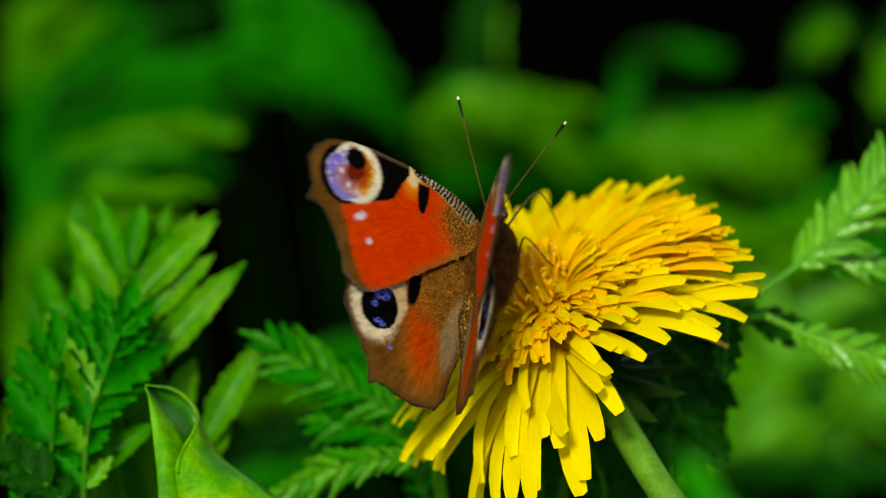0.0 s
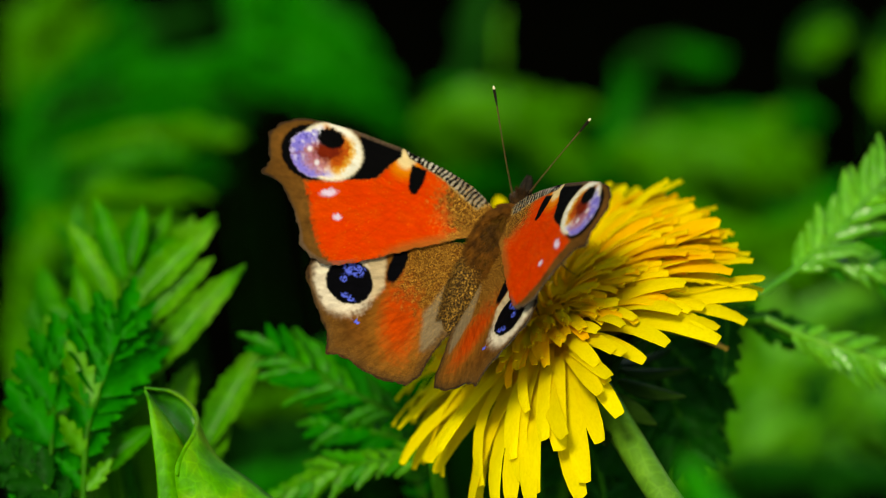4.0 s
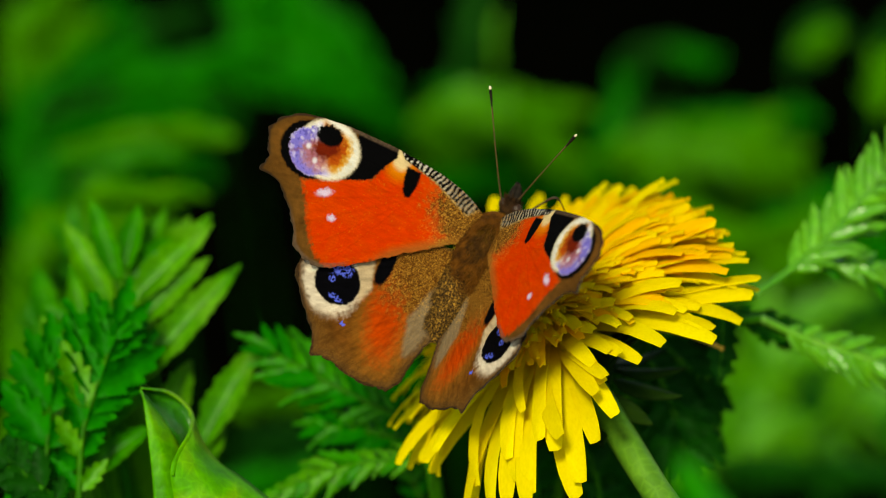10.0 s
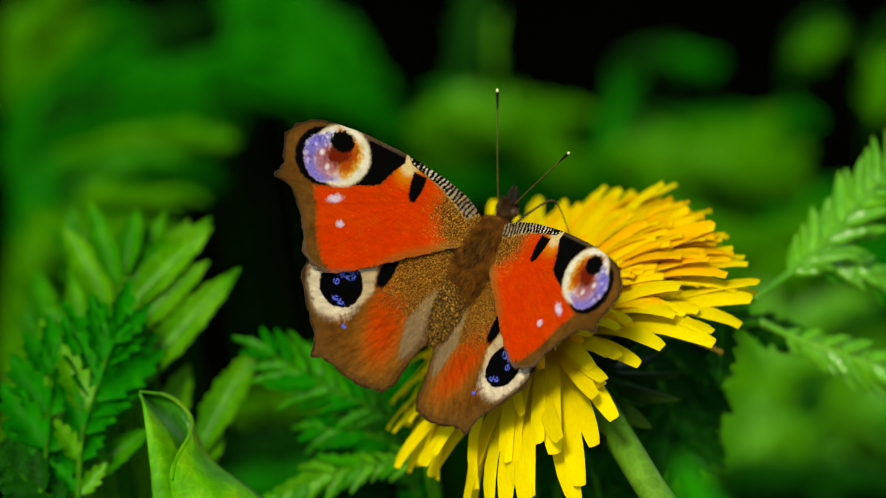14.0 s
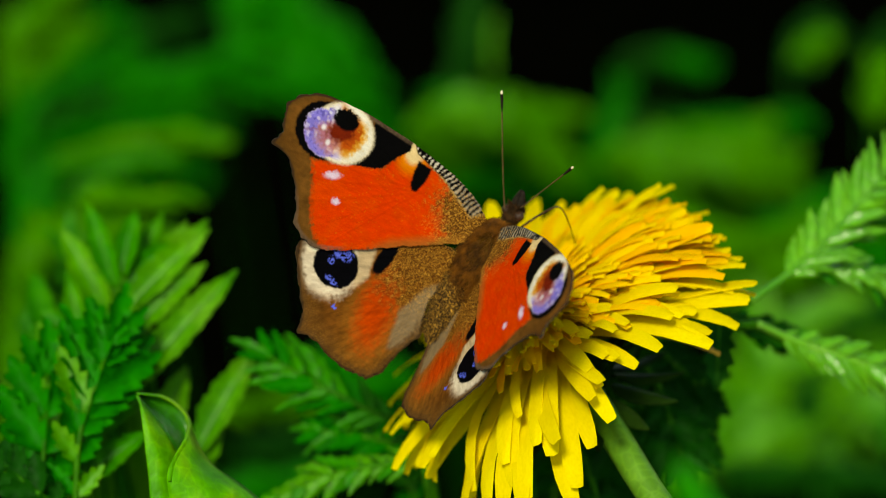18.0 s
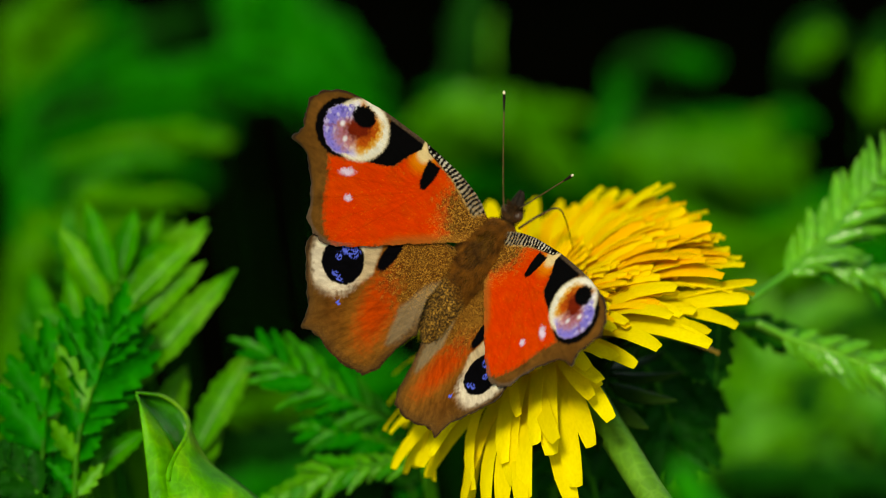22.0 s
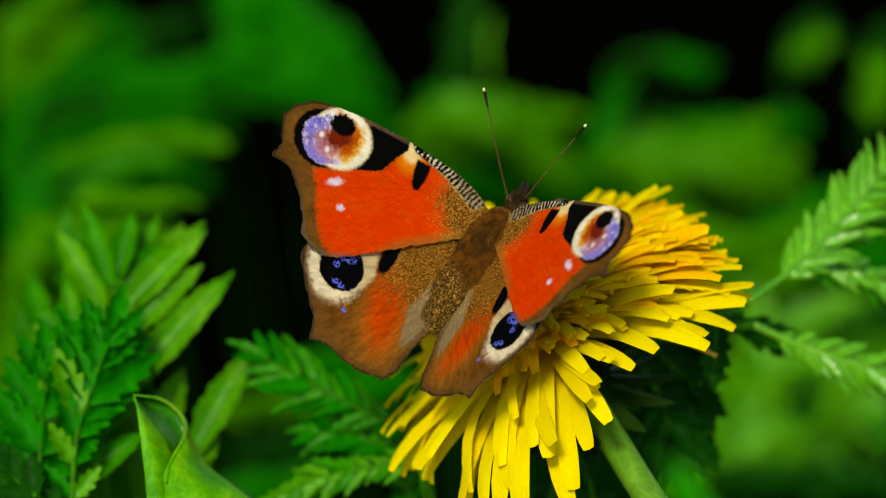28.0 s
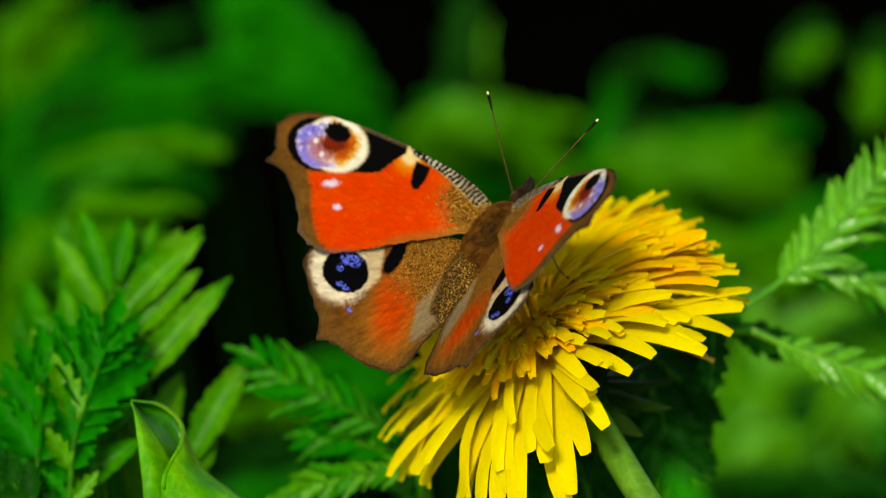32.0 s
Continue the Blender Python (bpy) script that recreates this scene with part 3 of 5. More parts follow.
def hinge(x, y, z, side, flap, sweep):
    return pose(x * MM, side * y * MM, z * MM) @ Matrix.Rotation(radians(side * flap), 4, "X") @ Matrix.Rotation(radians(side * sweep), 4, "Z")


def beat_fl(flap, sweep):
    return hinge(0.75, -1.34, 1.41, 1, flap, sweep)


def beat_fr(flap, sweep):
    return hinge(0.75, -1.34, 1.41, -1, flap, sweep)


def beat_hl(flap, sweep):
    return hinge(-2.48, -1.66, 1.25, 1, flap, sweep)


def beat_hr(flap, sweep):
    return hinge(-2.48, -1.66, 1.25, -1, flap, sweep)


# how far the body sits back, aside and down between the wing roots
SEAT = Vector((-1.05, -0.55, -0.8))
SEATED = Matrix.Translation(SEAT * MM)
CHEST = Matrix.Translation((SEAT + Vector((0.0, -0.35, 1.0))) * MM)


def feel(root, x, y, z):
    """An antenna rooted on the head, aimed so that its tip keeps to its own line."""
    aim = Vector((x, y, z)).normalized() * 13.3 - SEAT
    return pose(*((root + SEAT) * MM)) @ basis(aim, (-0.5, 0, 1))


def feel_l(x, y, z):
    return feel(Vector((3.96, 0.79, 2.6)), x, y, z)


def feel_r(x, y, z):
    return feel(Vector((5.0, -0.77, 2.6)), x, y, z)


def scaled(pairs):
    verts, faces = pairs
    return [Vector(v) * MM for v in verts], faces


butterfly = thing("butterfly", perch(5.9, 2.1, -15, 15, 62), "peacock butterfly with red wings and blue eyespots, perched on a dandelion", "butterfly")
forewing_l = part("forewing", wing("forewing", FORE, (-6.0, 17.5), fore_pattern, 1, 165, 560, FORE_SET, 0.0), butterfly, "rust-red forewing with a lilac eyespot")
forewing_r = part("forewing", wing("forewing", FORE, (-6.0, 17.5), fore_pattern, -1, 165, 560, FORE_SET, 0.0), butterfly, "rust-red forewing with a lilac eyespot")
hindwing_l = part("hindwing", wing("hindwing", HIND, (-11.5, 11.5), hind_pattern, 1, 140, 480, HIND_SET, 0.45), butterfly, "brown hindwing with a blue-black eyespot")
hindwing_r = part("hindwing", wing("hindwing", HIND, (-11.5, 11.5), hind_pattern, -1, 140, 480, HIND_SET, 0.45), butterfly, "brown hindwing with a blue-black eyespot")

part("thorax", mesh_of("thorax", *scaled(lathe([(-7.2, 0.6, 0.6, 2.0), (-6.6, 1.7, 1.7, 2.0), (-5.2, 2.4, 2.4, 1.9), (-3.2, 2.7, 2.8, 1.7), (-1.0, 2.6, 2.7, 1.6),
     (0.8, 2.1, 2.2, 1.6), (2.2, 1.5, 1.6, 1.6), (3.0, 0.9, 0.9, 1.6)], 24)), CHITIN), butterfly, "glossy brown thorax", CHEST)
rings = []
for i in range(31):
    s = i / 30
    r = 2.4 * (1 - s ** 2.6) ** 0.5 * (0.82 + 0.18 * min(1, s * 5)) + 0.12
    r *= 1 - 0.07 * (abs((s * 8) % 1 - 0.5) < 0.14)
    rings.append((-6.0 - 8.6 * s, r, r * 0.95, 2.1 - 0.6 * s))
part("abdomen", mesh_of("abdomen", *scaled(lathe(rings, 22)), ABDOMEN), butterfly, "dark abdomen dusted with golden scales")
part("head", mesh_of("head", *scaled(lathe([(2.4, 0.6, 0.6, 1.8), (2.8, 0.8, 0.8, 1.9), (3.6, 0.9, 0.9, 2.0), (4.4, 0.85, 0.85, 2.0), (5.0, 0.55, 0.5, 2.0), (5.2, 0.25, 0.25, 2.0)], 18)), HEADFUR), butterfly, "", SEATED)
for side in (1, -1):
    bm = bmesh.new()
    bmesh.ops.create_uvsphere(bm, u_segments=18, v_segments=12, radius=0.66 * MM)
    me = bpy.data.meshes.new("eye")
    bm.to_mesh(me)
    bm.free()
    me.materials.append(EYE_M)
    me.shade_smooth()
    part("eye", me, butterfly, "dark brown compound eye", SEATED @ pose(4.2 * MM, side * 0.8 * MM, 2.05 * MM))
    part("palp", mesh_of("palp", *scaled(tube([(4.6, side * 0.35, 1.7), (5.7, side * 0.35, 2.2), (6.9, side * 0.15, 2.9)], [0.45, 0.5, 0.14], 8, 8)), CLUB), butterfly, "dark bristly palp", SEATED)


def hairs(count, seed, where, length, width, lean):
    """Fur as fine tapering hairs; where gives a root and its normal."""
    rnd = random.Random(seed)
    verts, faces = [], []
    for _ in range(count):
        p, nrm = where(rnd)
        d = (nrm + Vector((lean, 0, 0)) + Vector((rnd.uniform(-1, 1), rnd.uniform(-1, 1), rnd.uniform(-1, 1))) * 0.45).normalized()
        a = d.orthogonal().normalized() * width * 0.5
        k = d.cross(a)
        h = length * rnd.uniform(0.5, 1.2)
        tip = p + d * h + Vector((lean * 0.4, 0, 0)) * h
        mid = p + d * h * 0.55
        i = len(verts)
        verts += [p + a, p - a * 0.5 + k * 0.8, p - a * 0.5 - k * 0.8, mid + a * 0.7, mid - a * 0.35 + k * 0.55, mid - a * 0.35 - k * 0.55, tip]
        for j in range(3):
            m = (j + 1) % 3
            faces += [(i + j, i + m, i + 3 + m, i + 3 + j), (i + 3 + j, i + 3 + m, i + 6)]
    return verts, faces


def on_thorax(rnd):
    x = rnd.uniform(-7.0, 2.9)
    q = rnd.uniform(-0.2, math.pi + 0.2)
    r = 2.55 * max(0.2, 1 - ((x + 2.0) / 5.4) ** 2) ** 0.5
    while ((q - math.pi / 2) / 0.6) ** 2 + ((x + 0.9) / 2.5) ** 2 < 0.6 + rnd.random() * 0.8:
        q = rnd.uniform(-0.2, math.pi + 0.2)
    nrm = Vector((0.0, math.cos(q), math.sin(q)))
    return Vector((x, 0, 1.7)) + nrm * r * 1.02, nrm


def on_head(rnd):
    x = rnd.uniform(2.4, 5.0)
    q = rnd.uniform(0, 2 * math.pi)
    nrm = Vector((0.2, math.cos(q), math.sin(q)))
    return Vector((x, 0, 2.0)) + nrm * 0.76, nrm


def on_abdomen(rnd):
    x = rnd.uniform(-13.5, -6.0)
    q = rnd.uniform(-0.3, math.pi + 0.3)
    r = 2.4 * (1 - ((-6 - x) / 8.8) ** 2.6) ** 0.5
    nrm = Vector((0, math.cos(q), math.sin(q)))
    return Vector((x, 0, 1.85)) + nrm * r, nrm


tagged(part("fur", mesh_of("fur", *scaled(hairs(9000, 3, on_thorax, 1.25, 0.08, -0.8)), FUR), butterfly, "reddish-brown fur on the thorax", CHEST), kind="stuff")
def on_back(rnd):
    x, q = rnd.gauss(-2.2, 1.3), rnd.gauss(math.pi / 2, 0.42)
    nrm = Vector((0.0, math.cos(q), math.sin(q)))
    return Vector((x, 0, 1.7)) + nrm * 2.6 * max(0.2, 1 - ((x + 2.0) / 5.4) ** 2) ** 0.5, nrm


tagged(part("fur", mesh_of("fur", *scaled(hairs(900, 5, on_back, 0.8, 0.08, -0.9)), DARKFUR), butterfly, "dark brown fur down the middle of the thorax", CHEST), kind="stuff")
tagged(part("fur", mesh_of("fur", *scaled(hairs(700, 4, on_head, 0.65, 0.07, 0.2)), HEADFUR), butterfly, "dark brown fur on the head", SEATED), kind="stuff")
tagged(part("fur", mesh_of("fur", *scaled(hairs(1500, 6, on_abdomen, 0.7, 0.07, -1.2)), ABDOMEN), butterfly, "short scales and hairs on the abdomen"), kind="stuff")


def antenna():
    ob = part("antenna", mesh_of("antenna", *scaled(tube([(0, 0, 0), (4, 0, 0.15), (8, 0, 0.12), (12.3, 0, 0)], [0.09, 0.065, 0.065, 0.10], 16, 7)), FEELER), butterfly)
    part("club", mesh_of("club", *scaled(tube([(11.7, 0, 0.02), (12.6, 0, 0), (13.4, 0, 0), (13.9, 0, 0)], [0.09, 0.15, 0.18, 0.13], 10, 9)), CLUB), ob, "black club of the antenna")
    part("tip", mesh_of("tip", *scaled(tube([(13.8, 0, 0), (14.0, 0, 0), (14.18, 0, 0)], [0.15, 0.13, 0.05], 5, 9)), TIPWHITE), ob, "pale tip of the antenna")
    return ob


antenna_l, antenna_r = antenna(), antenna()
for pts in ([(3.2, -1.0, 0.6), (5.7, -2.6, 1.0), (7.3, -4.2, 1.3), (6.6, -5.1, -0.6), (4.9, -5.6, -4.5)],
            [(-1.0, -1.2, -0.6), (-0.4, -2.6, 0.0), (2.0, -3.5, 0.9), (0.0, -5.9, -2.2), (-0.1, -7.4, -4.4), (0.3, -9.0, -5.2)],
            [(-4.0, -1.0, -0.6), (-4.2, -2.0, 0.0), (-3.0, -3.6, 0.9), (-5.6, -5.2, -2.2), (-6.9, -6.9, -4.5), (-6.4, -9.2, -5.2)],
            [(-1.0, 1.2, -0.6), (-0.4, 2.6, -0.2), (1.6, 3.3, 0.4), (0.6, 4.6, -2.6), (0.3, 5.2, -5.5), (0.9, 6.2, -7.5)],
            [(-4.0, 1.0, -0.6), (-4.4, 2.0, -0.2), (-3.6, 3.2, 0.3), (-5.2, 4.2, -2.4), (-5.6, 4.8, -5.0), (-5.2, 5.8, -7.0)]):
    part("leg", mesh_of("leg", *scaled(tube(pts, [0.16, 0.14, 0.11, 0.09, 0.07, 0.05], 26, 7)), LEG), butterfly, "thin jointed brown leg", SEATED)


# ---- the dandelion ----
HEAD_N = Vector((-0.47, 0.77, 0.43)).normalized()
HEAD_C = (12.8, -9.7, -6.0)
side_v = Vector((0.72, 0.69, 0.0))
hx = (side_v - HEAD_N * side_v.dot(HEAD_N)).normalized()
head_turn = Matrix((hx, HEAD_N.cross(hx), HEAD_N)).transposed().to_4x4()
dandelion = thing("dandelion", FRAME @ Matrix.Translation(Vector(HEAD_C) * MM) @ head_turn, "fully open yellow dandelion on a pale green stem", "flower")


def strap(length, width, bend, seed):
    """A strap with a shallow trough, a narrow foot and a five-toothed tip."""
    rnd = random.Random(seed)
    rows, cols = 8, (-1.0, -0.5, 0.0, 0.5, 1.0)
    side = rnd.uniform(-0.14, 0.14)
    kink = rnd.uniform(0.6, 1.5)
    droop = rnd.uniform(0.1, 1.0)
    top = []
    for i in range(rows + 1):
        s = (0, 0.14, 0.3, 0.46, 0.62, 0.76, 0.87, 0.95, 1.0)[i]
        w = width * 0.5 * (0.42 + 0.58 * min(1, s / 0.38) ** 0.8) * (1 - 0.42 * (max(0, s - 0.8) / 0.2) ** 2.2)
        ang = bend * s ** kink
        x = length * s * (1 - abs(bend) * s * 0.12)
        z = -length * s * math.sin(ang * 0.5) - droop * length * max(0, s - 0.7) ** 2
        y0 = side * length * s * s
        for c in cols:
            tip = 0.0
            if i == rows:
                tip = (-0.28, -0.02, 0.2, 0.0, -0.28)[cols.index(c)] * rnd.uniform(0.5, 1.2)
            zz = (0.2 * (1 - s) - 0.12 * s) * w * (1 - c * c) * -1 + 0.05 * math.sin(s * 9 + c * 3 + seed)
            top.append((x + tip, y0 + c * w, z + zz))
    m, n = len(cols), rows
    low = [(x, y * 0.9, z - 0.09) for x, y, z in top]
    return sheet(top, low, m, n)


def floret_mesh(length, width, bend, seed, mat):
    return mesh_of("floret", *scaled(strap(length, width, bend, seed)), mat)


# ring: how many, length, width, rise at the foot, bend, foot radius, foot height, material
RINGS = ((31, 21.6, 2.35, 2, 0.36, 3.6, 0.3, FLORET), (33, 21.2, 2.35, 7, 0.42, 3.3, 0.8, FLORET), (35, 20.2, 2.2, 13, 0.50, 3.0, 1.2, FLORET),
         (31, 18.8, 2.1, 19, 0.60, 2.6, 1.6, FLORET), (24, 17.0, 1.9, 26, 0.72, 2.4, 1.8, FLORET), (24, 14.8, 1.6, 32, 0.80, 2.2, 2.0, FLORET), (30, 10.8, 1.3, 47, 0.90, 1.8, 2.4, FLORET),
         (20, 8.8, 1.1, 62, 0.85, 1.4, 2.6, DISC))
rnd = random.Random(11)
for ri, (count, length, width, rise, bend, foot, lift, mat) in enumerate(RINGS):
    meshes = [floret_mesh(length * f, width * g, bend + h, 10 * ri + i, mat) for i, (f, g, h) in
              enumerate(((1.0, 1.0, 0.0), (0.95, 1.1, 0.14), (1.04, 0.9, -0.1), (0.98, 1.04, 0.24), (0.9, 0.95, 0.05)))]
    for i in range(count):
        az = 360.0 * (i + rnd.uniform(-0.36, 0.36)) / count + 17 * ri
        d = head_turn @ Vector((math.cos(radians(az)), math.sin(radians(az)), 0))
        lift_more = 12 * max(0, -d.z) * (ri > 0) - 9 * max(0, -d.y) + 45 * max(0, -d.z - 0.6) * max(0, 0.4 - d.x)
        # the side that turns to the light holds its florets up, and shorter
        raised = min(1, max(0, (d.z - 0.6) / 0.2)) * min(1, max(0, (d.x - 0.08) / 0.25))
        lift_more += 24 * raised
        size = 1.02 - 0.05 * max(0, d.y) + 0.15 * max(0, -d.y) * min(1, max(-0.4, 1.2 - 3.0 * d.x)) - 0.13 * max(0, d.z) + 0.06 * max(0, -d.z) - 0.4 * max(0, -d.x - 0.3) * (1 - 0.3 * max(0, -d.y)) - 0.85 * max(0, (d.x - d.y) * 0.707 - 0.52) - 0.2 * raised
        m = pose(0, 0, 0, 0, 0, az) @ pose(foot * MM, 0, lift * MM, 0, -(rise + lift_more + rnd.uniform(-4.0, 4.0)), 0) @ pose(0, 0, 0, rnd.uniform(-16, 16), 0, rnd.uniform(-7, 7))
        if ri > 2 and d.y < 0.15 and rnd.random() < (0.6 if ri == 3 else 0.85):
            # the outer florets lie open towards the lens
            continue
        part("floret", meshes[rnd.randrange(5)], dandelion, "", m @ Matrix.Scale(size, 4))
# the many short florets between them, past counting
verts, faces = [], []
for i in range(950):
    s = rnd.random()
    az = 360 * rnd.random()
    if i < 380:
        # few and short on the open side
        s *= 1 if (head_turn @ Vector((math.cos(radians(az)), math.sin(radians(az)), 0))).y > 0 else 0.6
    else:
        # the crowded upper side
        d = Vector((-1, 0, 0))
        while d.y < 0.1 or d.z > 0.25:
            az = 360 * rnd.random()
            d = head_turn @ Vector((math.cos(radians(az)), math.sin(radians(az)), 0))
        s = 0.5 + 0.6 * s
    v, f = strap(8.0 + (7.0 if i < 380 else 10.5) * s, (0.8 if i < 380 else 1.3) + 0.9 * s, 1.0 - 0.3 * s, 400 + i)
    m = pose(0, 0, 0, 0, 0, az) @ pose(1.6 + 1.6 * s, 0, 2.6 - s, 0, -(66 - 42 * s + rnd.uniform(-5, 5)), 0) @ pose(0, 0, 0, rnd.uniform(-20, 20), 0, rnd.uniform(-9, 9))
    k = len(verts)
    verts += [(m @ Vector(q)) * MM for q in v]
    faces += [tuple(a + k for a in q) for q in f]
tagged(part("floret", mesh_of("floret", verts, faces, FLORET_IN), dandelion, "short crowded florets in the middle"), kind="stuff")
faded = [floret_mesh(14.5, 2.0, 0.9, 201, FADED), floret_mesh(13.0, 1.9, 1.1, 202, FADED)]
for i, (az, rise) in enumerate(((2, 2), (-6, -5), (-14, -8))):
    part("floret", faded[i % 2], dandelion, "faded olive-brown outer floret", pose(0, 0, 0, 0, 0, az) @ pose(4.2 * MM, 0, -2.5 * MM, 0, -rise, 0))
# curled stigmas in the middle
for i in range(46):
    r, q = 4.6 * rnd.random() ** 0.6, rnd.uniform(0, 2 * math.pi)
    b = Vector((r * math.cos(q), r * math.sin(q), 7.2 - 0.2 * r))
    h = rnd.uniform(2.6, 4.2) * (1.1 - 0.09 * r)
    lean = Vector((math.cos(q), math.sin(q), 0)) * rnd.uniform(0.2, 1.6)
    tipv = b + Vector((0, 0, h)) + lean
    curl = Vector((rnd.uniform(-1, 1), rnd.uniform(-1, 1), rnd.uniform(-0.9, 0.1)))
    part("stigma", mesh_of("stigma", *scaled(tube([b, b + Vector((0, 0, h * 0.6)) + lean * 0.4, tipv, tipv + curl * 0.9], [0.26, 0.3, 0.26, 0.14], 9, 6)), ANTHER), dandelion)
cup_v, cup_f = lathe([(-9.0, 2.0, 2.0, 0), (-8.4, 3.0, 3.0, 0), (-6.5, 4.3, 4.3, 0), (-3.5, 4.6, 4.6, 0), (-1.0, 4.4, 4.4, 0), (1.2, 4.2, 4.2, 0), (2.6, 2.6, 2.6, 0), (3.0, 0.4, 0.4, 0)], 22)
dome_v, dome_f = lathe([(0.5, 4.6, 4.6, 0), (3.0, 4.7, 4.7, 0), (5.4, 4.1, 4.1, 0), (7.0, 2.9, 2.9, 0), (7.8, 1.2, 1.2, 0)], 22)
part("cushion", mesh_of("cushion", [Vector((y, z, x)) * MM for x, y, z in dome_v], [f[::-1] for f in dome_f], DISC), dandelion, "golden cushion of packed floret tubes")
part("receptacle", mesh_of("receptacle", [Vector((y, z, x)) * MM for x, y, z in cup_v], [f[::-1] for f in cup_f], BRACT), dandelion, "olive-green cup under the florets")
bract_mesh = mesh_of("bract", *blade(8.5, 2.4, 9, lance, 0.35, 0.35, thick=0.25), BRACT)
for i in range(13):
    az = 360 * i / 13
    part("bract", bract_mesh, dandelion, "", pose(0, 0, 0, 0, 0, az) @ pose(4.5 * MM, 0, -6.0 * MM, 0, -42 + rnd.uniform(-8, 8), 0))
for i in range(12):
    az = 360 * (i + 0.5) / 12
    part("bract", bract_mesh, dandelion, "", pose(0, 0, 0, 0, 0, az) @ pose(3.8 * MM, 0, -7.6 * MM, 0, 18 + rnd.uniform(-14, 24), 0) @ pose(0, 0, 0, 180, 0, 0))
inv = dandelion.matrix_world.inverted()
foot_v = inv @ Vector((0.036, at(31.0, -42.0, 8.0).y + 0.01, -0.01))
bend_at = inv @ at(30.8, -39.0, 8.0)
stem_pts = [Vector((0, 0, -8.0 * MM)), inv @ at(16.7, -15.4, -7.0), inv @ at(23.2, -26.0, 2.0)] + [bend_at.lerp(foot_v, k / 9) for k in range(10)]
part("stem", mesh_of("stem", *tube(stem_pts, [1.8 * MM, 1.75 * MM, 1.85 * MM, 2.0 * MM, 2.1 * MM, 2.2 * MM, 2.2 * MM], 70, 14), STEM), dandelion, "hollow pale green stem")


# ---- leaves round the flower ----
def to_ground(p, lean=0.02):
    """A stalk's foot in the soil below p."""
    return Vector((p.x + lean, p.y + 0.05, -0.012))


def stepped(low, high):
    """Even steps of a stalk from the soil up to where it turns."""
    return [low.lerp(high, k / 6) for k in range(7)]


def frond(pts, pairs, llen, lwid, mats, label, face=(0.0, 0.35, 1.0), angle=55.0, rib=None, start=0.12, teeth=5, depth=0.35, seed=1, rach=0.4, foot=True, name="compound_leaf", back=0.35, via=None):
    """A feathered leaf: a stalk out of the soil, a rachis, and toothed leaflets in pairs."""
    rnd = random.Random(seed)
    world_pts = [at(*p) for p in pts]
    ob = thing(name, Matrix.Translation(world_pts[0]), label, "leaf")
    o = world_pts[0]
    axis = [p - o for p in world_pts]
    part("rachis", mesh_of("rachis", *tube(axis, [rach * MM, rach * 0.8 * MM, rach * 0.4 * MM], 24, 7), rib or RIB), ob, "pale green leaf rib")
    if foot:
        g = to_ground(o) - o
        if via:
            turn = at(*via) - o
            run = stepped(to_ground(at(*via), 0.0) - o, turn) + [axis[0]]
        else:
            run = [g, g * 0.5 + (axis[0] - axis[1]) * 0.5, axis[0]]
        part("stalk", mesh_of("stalk", *tube(run, [rach * 1.6 * MM, rach * 1.3 * MM, rach * MM], 28, 7), RIB), ob)
    nrm = (FRAME.to_3x3() @ Vector(face)).normalized()
    meshes = [mesh_of("leaflet", *blade(llen * f, lwid * g, 21, lance, 0.55, b, teeth, depth, 0.16, tw, 0.05), mats[i % len(mats)])
              for i, (f, g, b, tw) in enumerate(((1.0, 1.0, 0.35, 0.2), (0.92, 1.1, -0.2, -0.3), (1.06, 0.95, 0.5, 0.35), (0.97, 1.05, 0.15, -0.15)))]
    path = smooth_path(axis, 101)
    for i in range(pairs):
        s = start + (0.97 - start) * i / (pairs - 1)
        k = int(s * 100)
        d = (path[min(k + 1, 100)] - path[max(k - 1, 0)]).normalized()
        size = (0.55 + 0.45 * math.sin(math.pi * min(1, (1 - s) * 1.25 + 0.1))) * rnd.uniform(0.9, 1.1)
        for side in (1, -1):
            a = side * (angle * (1 - 0.35 * s) + rnd.uniform(-7, 7))
            x = (Matrix.Rotation(radians(a), 3, nrm) @ d + nrm * rnd.uniform(-0.25, back)).normalized()
            m = Matrix.Translation(path[k]) @ basis(x, nrm + Vector((rnd.uniform(-0.3, 0.3), rnd.uniform(-0.3, 0.3), 0))) @ Matrix.Scale(size, 4)
            part("leaflet", meshes[rnd.randrange(4)], ob, "", m)
    d = (path[100] - path[97]).normalized()
    part("leaflet", meshes[0], ob, "", Matrix.Translation(path[98]) @ basis(d, nrm) @ Matrix.Scale(0.8, 4))
    return ob


